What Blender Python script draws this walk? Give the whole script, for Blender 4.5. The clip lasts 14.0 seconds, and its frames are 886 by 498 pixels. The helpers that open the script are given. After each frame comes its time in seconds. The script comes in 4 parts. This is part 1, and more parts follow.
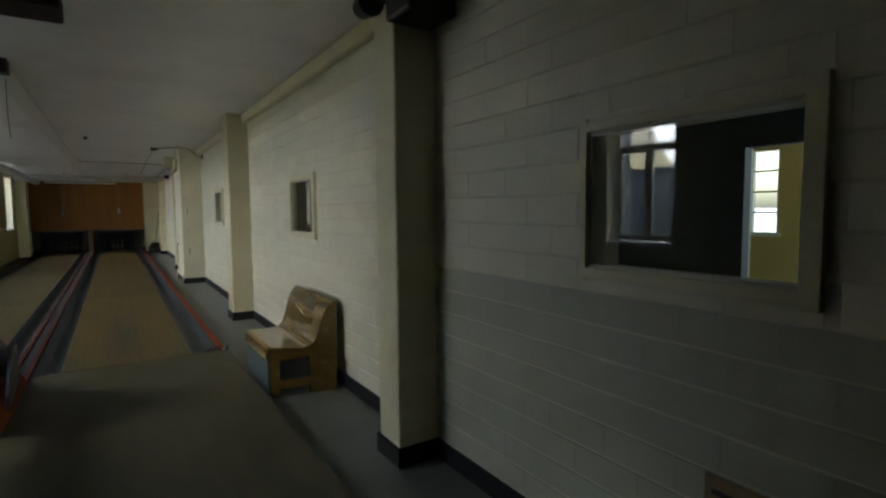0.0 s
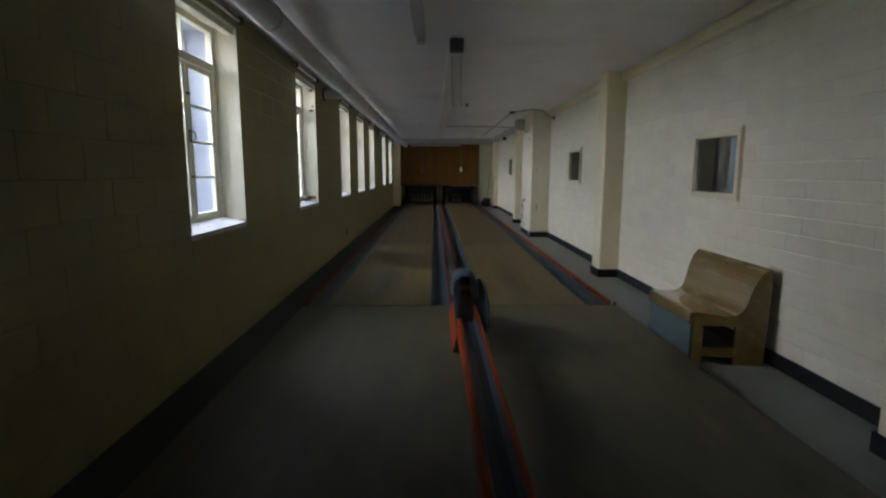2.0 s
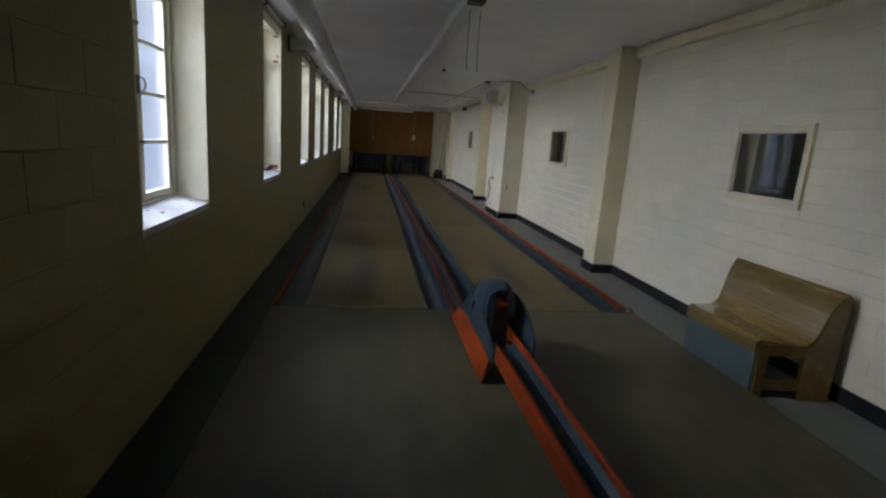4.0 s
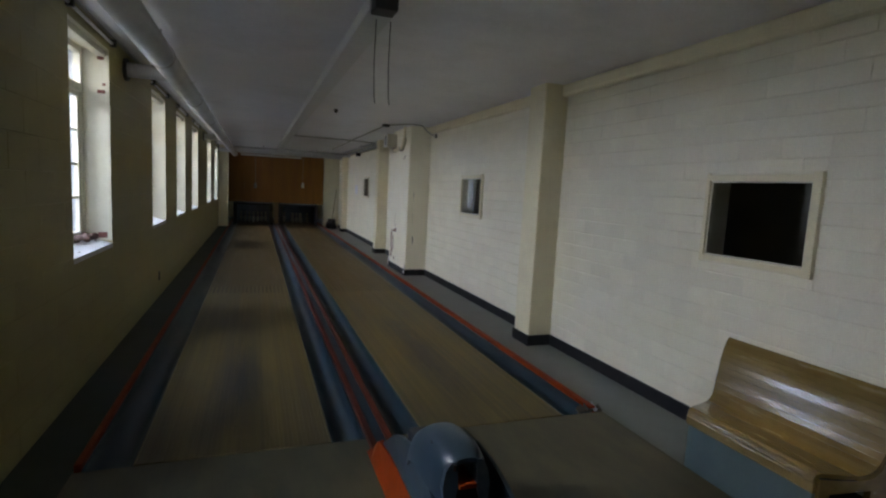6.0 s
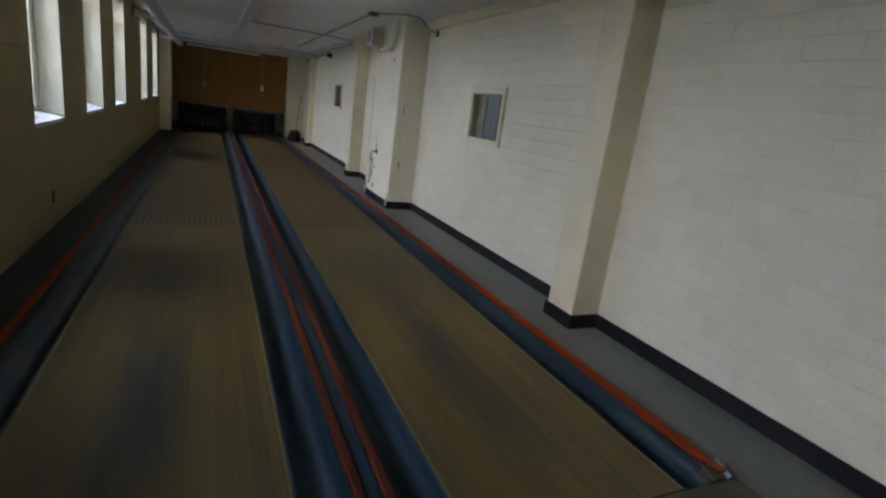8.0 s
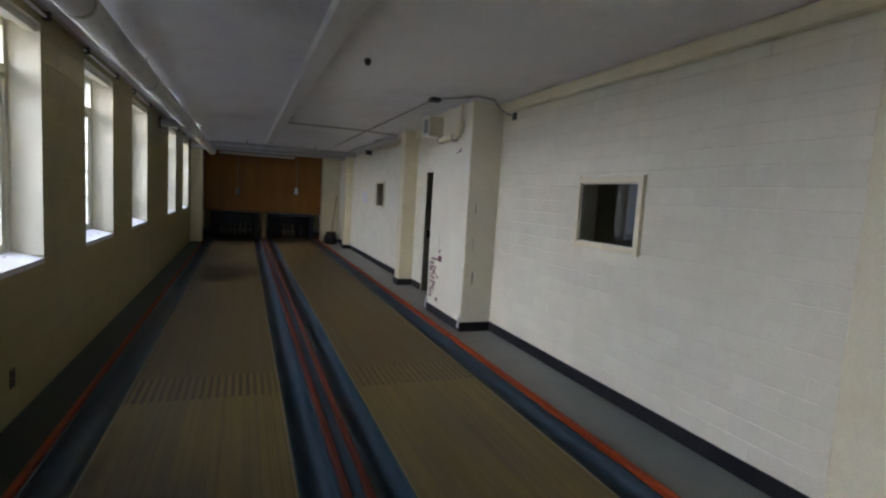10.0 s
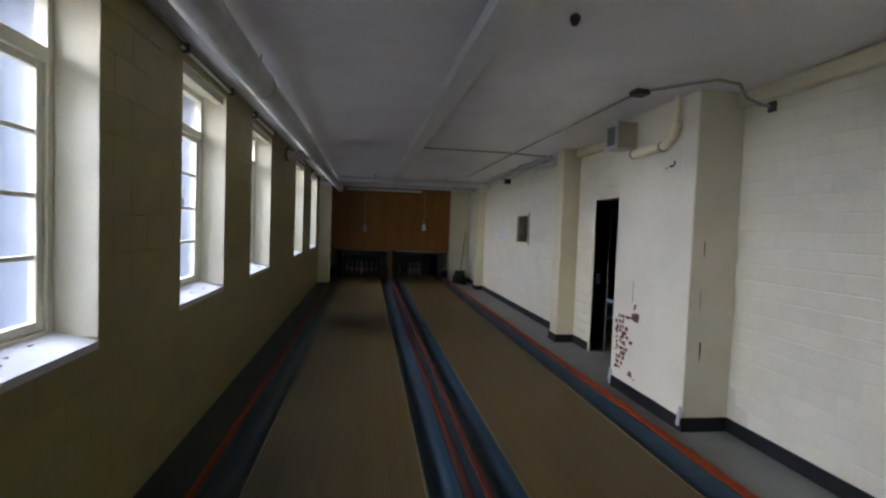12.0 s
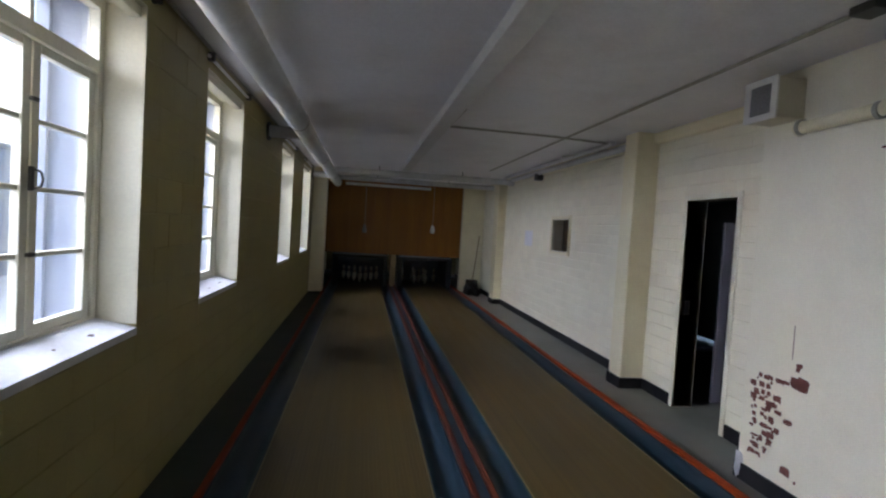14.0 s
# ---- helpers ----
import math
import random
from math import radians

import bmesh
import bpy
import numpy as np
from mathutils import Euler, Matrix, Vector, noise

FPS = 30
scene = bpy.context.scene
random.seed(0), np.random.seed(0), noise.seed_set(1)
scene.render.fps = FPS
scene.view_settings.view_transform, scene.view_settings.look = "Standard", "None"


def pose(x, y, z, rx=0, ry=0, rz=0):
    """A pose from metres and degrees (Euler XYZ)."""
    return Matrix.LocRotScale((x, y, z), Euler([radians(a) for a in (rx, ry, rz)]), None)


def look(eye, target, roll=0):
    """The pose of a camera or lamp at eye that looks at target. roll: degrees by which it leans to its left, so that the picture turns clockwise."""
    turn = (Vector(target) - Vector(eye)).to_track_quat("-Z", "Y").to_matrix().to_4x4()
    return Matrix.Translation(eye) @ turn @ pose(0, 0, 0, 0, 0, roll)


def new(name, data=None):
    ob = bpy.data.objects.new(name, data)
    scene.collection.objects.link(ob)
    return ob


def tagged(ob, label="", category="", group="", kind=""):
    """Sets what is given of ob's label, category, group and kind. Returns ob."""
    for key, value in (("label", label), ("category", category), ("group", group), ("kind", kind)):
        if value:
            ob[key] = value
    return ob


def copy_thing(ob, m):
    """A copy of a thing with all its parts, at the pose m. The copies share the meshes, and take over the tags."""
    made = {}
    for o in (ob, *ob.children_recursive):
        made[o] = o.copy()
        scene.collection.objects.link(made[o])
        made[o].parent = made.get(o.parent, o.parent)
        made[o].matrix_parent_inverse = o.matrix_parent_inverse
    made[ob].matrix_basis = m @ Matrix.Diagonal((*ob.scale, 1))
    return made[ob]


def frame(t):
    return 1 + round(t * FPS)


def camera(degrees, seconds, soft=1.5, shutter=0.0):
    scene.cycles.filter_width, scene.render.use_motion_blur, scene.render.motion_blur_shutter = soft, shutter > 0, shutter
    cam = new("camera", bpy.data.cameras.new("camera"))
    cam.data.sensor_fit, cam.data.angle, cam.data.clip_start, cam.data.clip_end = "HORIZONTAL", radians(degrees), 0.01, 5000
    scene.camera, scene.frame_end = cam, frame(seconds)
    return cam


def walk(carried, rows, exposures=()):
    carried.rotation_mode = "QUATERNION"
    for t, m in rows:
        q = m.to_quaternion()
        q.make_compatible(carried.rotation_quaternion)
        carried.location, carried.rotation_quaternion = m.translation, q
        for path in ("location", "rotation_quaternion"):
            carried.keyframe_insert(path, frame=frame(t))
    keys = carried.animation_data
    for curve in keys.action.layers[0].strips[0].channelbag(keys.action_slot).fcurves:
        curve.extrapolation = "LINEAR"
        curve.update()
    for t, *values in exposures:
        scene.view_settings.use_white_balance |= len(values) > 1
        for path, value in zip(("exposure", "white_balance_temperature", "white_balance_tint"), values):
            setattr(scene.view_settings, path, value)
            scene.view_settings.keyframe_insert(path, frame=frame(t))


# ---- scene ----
cam = camera(81.6, 14.0, soft=2.3)
SKY, SUN = 0.15, 5.0
EXPOSURES = [(0, 2.1, 7000, 1), (0.8, 1.95, 6800, 8), (4.5, 1.93, 6450, 9), (8, 1.97, 6350, 10), (10.5, 2.07, 6350, 13), (14, 2.02, 6350, 13)]
PATH = [
    (0, (0.391, 0.155, 1.415), (1.465, 1.836, 1.266), -0.5),
    (0.5, (0.175, 0.281, 1.414), (0.823, 2.166, 1.252), -1.2),
    (1, (-0.076, 0.393, 1.392), (0.162, 2.361, 1.128), -0.0),
    (1.5, (-0.28, 0.476, 1.394), (-0.187, 2.46, 1.156), 1.0),
    (2, (-0.618, 0.481, 1.4), (-0.583, 2.459, 1.103), 0.1),
    (2.2, (-0.755, 0.526, 1.407), (-0.725, 2.496, 1.065), -1.4),
    (4.3, (-1.228, 1.59, 1.508), (-0.894, 3.518, 1.097), 4.2),
    (4.5, (-1.223, 1.709, 1.529), (-0.844, 3.634, 1.143), 4.0),
    (5, (-1.215, 1.996, 1.573), (-0.457, 3.829, 1.313), 3.8),
    (5.5, (-1.159, 2.343, 1.564), (-0.344, 4.157, 1.35), 1.9),
    (6, (-1.108, 2.761, 1.559), (-0.421, 4.626, 1.337), 3.0),
    (6.5, (-1.099, 3.202, 1.569), (-0.441, 5.078, 1.353), 3.2),
    (7, (-0.995, 3.643, 1.496), (-0.296, 5.469, 1.077), 3.1),
    (7.5, (-0.998, 4.076, 1.457), (-0.219, 5.84, 0.929), 7.2),
    (8, (-0.964, 4.502, 1.478), (-0.133, 6.25, 0.972), 7.6),
    (8.2, (-0.93, 4.683, 1.515), (-0.142, 6.458, 1.034), 6.1),
    (10.3, (-0.949, 6.647, 1.559), (-0.254, 8.517, 1.412), 2.8),
    (10.5, (-0.94, 6.819, 1.523), (-0.319, 8.716, 1.398), 1.8),
    (11, (-0.963, 7.281, 1.527), (-0.492, 9.221, 1.396), 2.0),
    (11.5, (-1.041, 7.773, 1.551), (-0.641, 9.73, 1.459), 2.8),
    (12, (-1.049, 8.252, 1.559), (-0.755, 10.229, 1.471), 2.1),
    (12.5, (-1.085, 8.733, 1.559), (-0.707, 10.695, 1.474), 3.3),
    (13, (-1.087, 9.222, 1.562), (-0.75, 11.193, 1.529), 2.5),
    (13.5, (-1.102, 9.677, 1.555), (-0.794, 11.653, 1.502), 3.8),
    (14, (-1.155, 10.145, 1.572), (-0.845, 12.119, 1.49), 3.5),
]
walk(cam, [(t, look(eye, target, roll)) for t, eye, target, roll in PATH], EXPOSURES)

# ---- light ----
world = bpy.data.worlds.new("overcast_sky")
scene.world = world
world.use_nodes = True
_nt = world.node_tree
_sky = _nt.nodes.new("ShaderNodeTexSky")
_sky.sky_type = "NISHITA"
_sky.sun_disc = False
_sky.sun_elevation = radians(24)
_sky.sun_rotation = radians(-93)
_sky.dust_density = 3.0
_nt.links.new(_sky.outputs[0], _nt.nodes["Background"].inputs[0])
_nt.nodes["Background"].inputs[1].default_value = SKY
_sun = new("overcast_sun", bpy.data.lights.new("overcast_sun", "SUN"))
_sun.data.energy = SUN
_sun.data.angle = radians(80)
_sun.data.color = (0.64, 0.745, 1.0)
_sun.matrix_world = look((-20, 9, 8.9), (0, 10, 0))

# ---- materials ----


def mat(name, c1, c2, scale=6.0, rough=0.6, metal=0.0, bump=0.15, fine=60.0, spot=None, spot_amt=0.0,
        stretch=(1, 1, 1), rnd=0.0, spec=0.5, coat=0.0, island=False, wear=()):
    """Procedural surface: two tones in broad noise, fine grain, optional stains, relief, random tint per piece."""
    m = bpy.data.materials.new(name)
    m.use_nodes = True
    nt = m.node_tree
    b = nt.nodes["Principled BSDF"]
    N, L = nt.nodes.new, nt.links.new
    tc = N("ShaderNodeNewGeometry")
    mp = N("ShaderNodeMapping")
    mp.inputs["Scale"].default_value = stretch
    L(tc.outputs["Position"], mp.inputs["Vector"])
    n1 = N("ShaderNodeTexNoise")
    n1.inputs["Scale"].default_value = scale
    n1.inputs["Detail"].default_value = 6
    n1.inputs["Roughness"].default_value = 0.6
    n2 = N("ShaderNodeTexNoise")
    n2.inputs["Scale"].default_value = fine
    n2.inputs["Detail"].default_value = 4
    L(mp.outputs[0], n1.inputs["Vector"])
    L(mp.outputs[0], n2.inputs["Vector"])
    r = N("ShaderNodeValToRGB")
    r.color_ramp.elements[0].position, r.color_ramp.elements[1].position = 0.3, 0.7
    r.color_ramp.elements[0].color, r.color_ramp.elements[1].color = (*c1, 1), (*c2, 1)
    L(n1.outputs["Fac"], r.inputs[0])
    col = r.outputs[0]
    fr = N("ShaderNodeMapRange")
    fr.inputs["To Min"].default_value, fr.inputs["To Max"].default_value = 0.9, 1.1
    L(n2.outputs["Fac"], fr.inputs["Value"])
    mx = N("ShaderNodeMix")
    mx.data_type, mx.blend_type = "RGBA", "MULTIPLY"
    mx.inputs[0].default_value = 1.0
    L(col, mx.inputs[6])
    L(fr.outputs[0], mx.inputs[7])
    col = mx.outputs[2]
    if rnd:
        src = N("ShaderNodeNewGeometry").outputs["Random Per Island"] if island else N("ShaderNodeObjectInfo").outputs["Random"]
        rr = N("ShaderNodeMapRange")
        rr.inputs["To Min"].default_value, rr.inputs["To Max"].default_value = 1 - rnd, 1 + rnd
        L(src, rr.inputs["Value"])
        m2 = N("ShaderNodeMix")
        m2.data_type, m2.blend_type = "RGBA", "MULTIPLY"
        m2.inputs[0].default_value = 1.0
        L(col, m2.inputs[6])
        L(rr.outputs[0], m2.inputs[7])
        col = m2.outputs[2]
    if spot:
        n3 = N("ShaderNodeTexNoise")
        n3.inputs["Scale"].default_value = scale * 0.45
        n3.inputs["Detail"].default_value = 8
        n3.inputs["Roughness"].default_value = 0.7
        L(mp.outputs[0], n3.inputs["Vector"])
        rs = N("ShaderNodeMapRange")
        rs.inputs["From Min"].default_value, rs.inputs["From Max"].default_value = 0.5, 0.72
        rs.inputs["To Max"].default_value = spot_amt
        L(n3.outputs["Fac"], rs.inputs["Value"])
        m3 = N("ShaderNodeMix")
        m3.data_type = "RGBA"
        L(rs.outputs[0], m3.inputs[0])
        L(col, m3.inputs[6])
        m3.inputs[7].default_value = (*spot, 1)
        col = m3.outputs[2]
    for cx, cy, rx, ry, dark in wear:
        # a scuffed patch of its own shape, broken up by streaky noise
        sub = N("ShaderNodeVectorMath")
        sub.operation = "SUBTRACT"
        L(tc.outputs["Position"], sub.inputs[0])
        sub.inputs[1].default_value = (cx, cy, 0)
        div = N("ShaderNodeVectorMath")
        div.operation = "DIVIDE"
        L(sub.outputs[0], div.inputs[0])
        div.inputs[1].default_value = (rx, ry, 50)
        ln = N("ShaderNodeVectorMath")
        ln.operation = "LENGTH"
        L(div.outputs[0], ln.inputs[0])
        wob = N("ShaderNodeTexNoise")
        wob.inputs["Scale"].default_value = 3.0
        wob.inputs["Detail"].default_value = 8
        wob.inputs["Roughness"].default_value = 0.75
        L(mp.outputs[0], wob.inputs["Vector"])
        ml = N("ShaderNodeMath")
        ml.operation = "MULTIPLY_ADD"
        L(wob.outputs["Fac"], ml.inputs[0])
        ml.inputs[1].default_value = -1.9
        L(ln.outputs["Value"], ml.inputs[2])
        mr = N("ShaderNodeMapRange")
        mr.inputs["From Min"].default_value, mr.inputs["From Max"].default_value = 0.15, -0.75
        mr.inputs["To Max"].default_value = dark
        L(ml.outputs[0], mr.inputs["Value"])
        mw = N("ShaderNodeMix")
        mw.data_type = "RGBA"
        L(mr.outputs[0], mw.inputs[0])
        L(col, mw.inputs[6])
        mw.inputs[7].default_value = (0.022, 0.022, 0.021, 1)
        col = mw.outputs[2]
    L(col, b.inputs["Base Color"])
    rg = N("ShaderNodeMapRange")
    rg.inputs["To Min"].default_value, rg.inputs["To Max"].default_value = max(rough - 0.12, 0.03), min(rough + 0.12, 1)
    L(n1.outputs["Fac"], rg.inputs["Value"])
    L(rg.outputs[0], b.inputs["Roughness"])
    b.inputs["Metallic"].default_value = metal
    b.inputs["Specular IOR Level"].default_value = spec
    b.inputs["Coat Weight"].default_value = coat
    b.inputs["Coat Roughness"].default_value = 0.15
    if bump:
        bp = N("ShaderNodeBump")
        bp.inputs["Strength"].default_value = bump
        bp.inputs["Distance"].default_value = 0.01
        ad = N("ShaderNodeMath")
        L(n1.outputs["Fac"], ad.inputs[0])
        L(n2.outputs["Fac"], ad.inputs[1])
        L(ad.outputs[0], bp.inputs["Height"])
        L(bp.outputs[0], b.inputs["Normal"])
    return m


M_BLOCK = mat("cream_block_paint", (0.78, 0.73, 0.56), (0.83, 0.785, 0.62), 3, 0.5, bump=0.2, fine=90, spot=(0.70, 0.645, 0.48), spot_amt=0.35, rnd=0.03, island=True)
M_BRICKP = mat("cream_brick_paint", (0.78, 0.73, 0.56), (0.83, 0.785, 0.62), 3, 0.5, bump=0.2, fine=90, spot=(0.70, 0.645, 0.48), spot_amt=0.35, rnd=0.03)
M_OCHRE = mat("ochre_wall_paint", (0.56, 0.41, 0.13), (0.64, 0.48, 0.18), 2.5, 0.6, bump=0.15, spot=(0.42, 0.30, 0.10), spot_amt=0.4)
M_WAINS = mat("dull_green_grey_paint", (0.50, 0.50, 0.38), (0.57, 0.57, 0.45), 3, 0.5, bump=0.2, fine=90, spot=(0.4, 0.38, 0.27), spot_amt=0.4, rnd=0.03, island=True)
M_JOINT = mat("painted_mortar", (0.73, 0.68, 0.51), (0.80, 0.75, 0.58), 5, 0.6, fine=120)
# yellow trim paint; on the pilasters the extra yellow is warm bounce light painted in
M_YELLOW = mat("yellow_cream_and_bounce", (0.755, 0.685, 0.46), (0.81, 0.745, 0.52), 2.5, 0.5, bump=0.12, fine=70, spot=(0.5, 0.43, 0.25), spot_amt=0.3)
# cream wall paint made darker and yellower: the backlit wall's shade is in the colour
M_WEST = mat("shaded_block_paint", (0.27, 0.224, 0.078), (0.335, 0.283, 0.108), 2.2, 0.5, bump=0.25, fine=80, spot=(0.235, 0.193, 0.07), spot_amt=0.4, rnd=0.025, island=True)
M_REVEAL = mat("cream_reveal_paint", (0.56, 0.51, 0.36), (0.63, 0.58, 0.43), 4, 0.5, bump=0.12, fine=80, spot=(0.48, 0.43, 0.31), spot_amt=0.3)
M_CEIL = mat("plaster_ceiling", (0.80, 0.78, 0.79), (0.87, 0.85, 0.86), 1.6, 0.34, bump=0.12, fine=45, spot=(0.55, 0.52, 0.50), spot_amt=0.45)
M_BASE = mat("black_rubber_base", (0.010, 0.010, 0.011), (0.020, 0.020, 0.021), 9, 0.65, bump=0.08, spec=0.25)
M_CONC = mat("grey_green_concrete", (0.10, 0.113, 0.10), (0.148, 0.163, 0.148), 2.5, 0.5, bump=0.15, fine=80, spot=(0.075, 0.083, 0.065), spot_amt=0.6)
M_LANE = mat("maple_lane_board", (0.070, 0.050, 0.0145), (0.128, 0.092, 0.028), 1.4, 0.48, bump=0.06, fine=40, spot=(0.05, 0.046, 0.042), spot_amt=0.6, stretch=(5, 0.5, 1), rnd=0.13, spec=0.28, wear=((-1.2, 7.0, 0.18, 1.0, 0.95), (0.42, 7.3, 0.2, 1.5, 0.8), (-1.25, 8.6, 0.25, 0.8, 0.5)))
M_PINE = mat("pine_lane_board", (0.050, 0.033, 0.0095), (0.077, 0.052, 0.0155), 1.4, 0.48, bump=0.06, fine=40, spot=(0.05, 0.038, 0.025), spot_amt=0.35, stretch=(5, 0.5, 1), rnd=0.13, spec=0.28)
M_SPLICE = mat("dark_splice_board", (0.026, 0.018, 0.007), (0.045, 0.031, 0.012), 1.4, 0.5, bump=0.06, fine=40, stretch=(5, 0.5, 1), rnd=0.2, spec=0.28)
M_EDGE = mat("pale_worn_edge_wood", (0.13, 0.095, 0.04), (0.20, 0.15, 0.07), 2, 0.5, bump=0.06, fine=40, stretch=(5, 0.5, 1), spec=0.28)
M_APPR = mat("worn_approach_board", (0.030, 0.028, 0.013), (0.084, 0.074, 0.037), 2.4, 0.55, bump=0.06, fine=40, spot=(0.042, 0.036, 0.024), spot_amt=0.5, stretch=(2.5, 0.9, 1), rnd=0.06, island=True)
M_TAR = mat("dark_joint", (0.03, 0.025, 0.02), (0.06, 0.05, 0.035), 8, 0.7)
M_BLUE = mat("blue_gutter_paint", (0.006, 0.020, 0.030), (0.012, 0.033, 0.048), 3, 0.40, bump=0.05, fine=50, spot=(0.045, 0.055, 0.055), spot_amt=0.15, spec=0.4, stretch=(3, 0.5, 1))
M_HOOD = mat("hood_enamel", (0.014, 0.027, 0.038), (0.026, 0.044, 0.058), 5, 0.42, bump=0.05, spot=(0.06, 0.072, 0.078), spot_amt=0.4, coat=0.05)
M_CHEEK = mat("worn_pale_enamel", (0.12, 0.15, 0.18), (0.20, 0.23, 0.26), 14, 0.3, bump=0.05, spot=(0.05, 0.07, 0.10), spot_amt=0.6)
M_RED = mat("orange_red_paint", (0.19, 0.026, 0.003), (0.27, 0.040, 0.004), 5, 0.55, bump=0.08, spot=(0.13, 0.028, 0.008), spot_amt=0.5, spec=0.12)
M_REDW = mat("worn_red_strip_paint", (0.055, 0.011, 0.004), (0.10, 0.018, 0.005), 4, 0.6, bump=0.1, spot=(0.05, 0.022, 0.014), spot_amt=0.6, spec=0.2, stretch=(2, 0.4, 2))
M_GREEN = mat("dark_green_plank", (0.009, 0.019, 0.012), (0.017, 0.031, 0.020), 3, 0.6, bump=0.1, spot=(0.045, 0.042, 0.03), spot_amt=0.4)
M_PANEL = mat("orange_wood_panel", (0.235, 0.092, 0.007), (0.32, 0.132, 0.012), 2.0, 0.5, bump=0.08, fine=30, stretch=(3, 1, 0.4), spot=(0.17, 0.06, 0.02), spot_amt=0.4, rnd=0.05)
M_BENCH = mat("varnished_bench_wood", (0.17, 0.112, 0.028), (0.25, 0.170, 0.050), 3.5, 0.24, bump=0.04, fine=35, stretch=(4, 0.5, 4), spot=(0.2, 0.11, 0.035), spot_amt=0.35, coat=0.8, rnd=0.06)
M_BENCHB = mat("dark_teal_panel", (0.055, 0.085, 0.085), (0.08, 0.115, 0.11), 4, 0.5)
M_WOODD = mat("tan_wood", (0.28, 0.19, 0.09), (0.36, 0.25, 0.12), 4, 0.5, stretch=(3, 1, 0.5))
M_PIPE = mat("white_pipe_wrap", (0.50, 0.49, 0.47), (0.62, 0.61, 0.58), 4, 0.45, bump=0.25, fine=40, spot=(0.40, 0.37, 0.33), spot_amt=0.4)
M_DARK = mat("dark_fixture_metal", (0.05, 0.045, 0.04), (0.09, 0.08, 0.07), 8, 0.5, metal=0.3)
M_COND = mat("painted_conduit", (0.30, 0.28, 0.23), (0.40, 0.38, 0.32), 12, 0.5)
M_FRAME = mat("cream_window_paint", (0.70, 0.66, 0.50), (0.78, 0.75, 0.61), 6, 0.4, bump=0.08, spot=(0.5, 0.44, 0.3), spot_amt=0.3)
M_SILL = mat("peeling_sill_paint", (0.56, 0.55, 0.54), (0.64, 0.63, 0.62), 5, 0.55, bump=0.25, fine=50, spot=(0.30, 0.28, 0.27), spot_amt=0.55)
M_BRICK = mat("bare_red_brick", (0.13, 0.04, 0.03), (0.20, 0.066, 0.048), 20, 0.85, bump=0.4, spot=(0.12, 0.04, 0.03), spot_amt=0.6)
M_IVORY = mat("pin_plastic", (0.72, 0.70, 0.62), (0.80, 0.78, 0.70), 10, 0.3, bump=0.02)
M_BLACK = mat("black_and_shade", (0.012, 0.012, 0.013), (0.025, 0.025, 0.026), 6, 0.6)
M_GREYB = mat("blue_grey_metal", (0.16, 0.19, 0.23), (0.22, 0.25, 0.30), 5, 0.4, metal=0.2)
M_WHITEM = mat("white_enamel", (0.68, 0.67, 0.64), (0.76, 0.75, 0.72), 8, 0.35, bump=0.04)
M_GRILLE = mat("grey_grille", (0.20, 0.20, 0.20), (0.27, 0.27, 0.27), 60, 0.6)
M_CHROME = mat("worn_chrome", (0.45, 0.46, 0.48), (0.55, 0.56, 0.58), 9, 0.22, metal=1.0, bump=0.03)
M_RUBBLE = mat("rubble", (0.05, 0.025, 0.018), (0.10, 0.05, 0.035), 14, 0.9, bump=0.6)
M_BRISTLE = mat("broom_bristle", (0.05, 0.035, 0.02), (0.09, 0.065, 0.04), 30, 0.8)
M_BAG = mat("dark_sacking", (0.022, 0.018, 0.013), (0.045, 0.036, 0.026), 9, 0.75, bump=0.4)
M_OUTW = mat("pale_blue_siding", (0.27, 0.31, 0.40), (0.33, 0.37, 0.46), 1.2, 0.9, bump=0.1, stretch=(1, 3, 1), spec=0.05)
M_OUTR = mat("blue_grey_masonry_paint", (0.30, 0.33, 0.40), (0.38, 0.41, 0.48), 5, 0.8, bump=0.2, spot=(0.25, 0.27, 0.31), spot_amt=0.5)
M_GROUND = mat("pale_concrete_yard", (0.56, 0.58, 0.62), (0.66, 0.68, 0.72), 2.5, 0.9, bump=0.3)
# dark base colour stands in for the unlit side room
M_DROOM = mat("unlit_room_tone", (0.12, 0.125, 0.12), (0.17, 0.175, 0.17), 2.0, 0.7)
M_LILAC = mat("lilac_grey_paint", (0.42, 0.40, 0.48), (0.50, 0.48, 0.55), 4, 0.5)
M_PAPER = mat("white_paper", (0.72, 0.72, 0.74), (0.80, 0.80, 0.82), 6, 0.7)


def glass(name):
    m = bpy.data.materials.new(name)
    m.use_nodes = True
    b = m.node_tree.nodes["Principled BSDF"]
    b.inputs["Base Color"].default_value = (0.93, 0.95, 0.96, 1)
    b.inputs["Roughness"].default_value = 0.02
    b.inputs["Transmission Weight"].default_value = 1.0
    b.inputs["IOR"].default_value = 1.45
    return m


M_GLASS = glass("window_glass")

# ---- building helpers ----
ORIGIN = {}


def box(bm, x0, x1, y0, y1, z0, z1, bev=0.0):
    v = [bm.verts.new((x, y, z)) for x in (x0, x1) for y in (y0, y1) for z in (z0, z1)]
    fs = [bm.faces.new([v[i] for i in q]) for q in ((0, 1, 3, 2), (4, 6, 7, 5), (0, 4, 5, 1), (2, 3, 7, 6), (0, 2, 6, 4), (1, 5, 7, 3))]
    if bev:
        es = list({e for f in fs for e in f.edges})
        bmesh.ops.bevel(bm, geom=es, offset=bev, segments=2, profile=0.5, affect="EDGES")
    return v


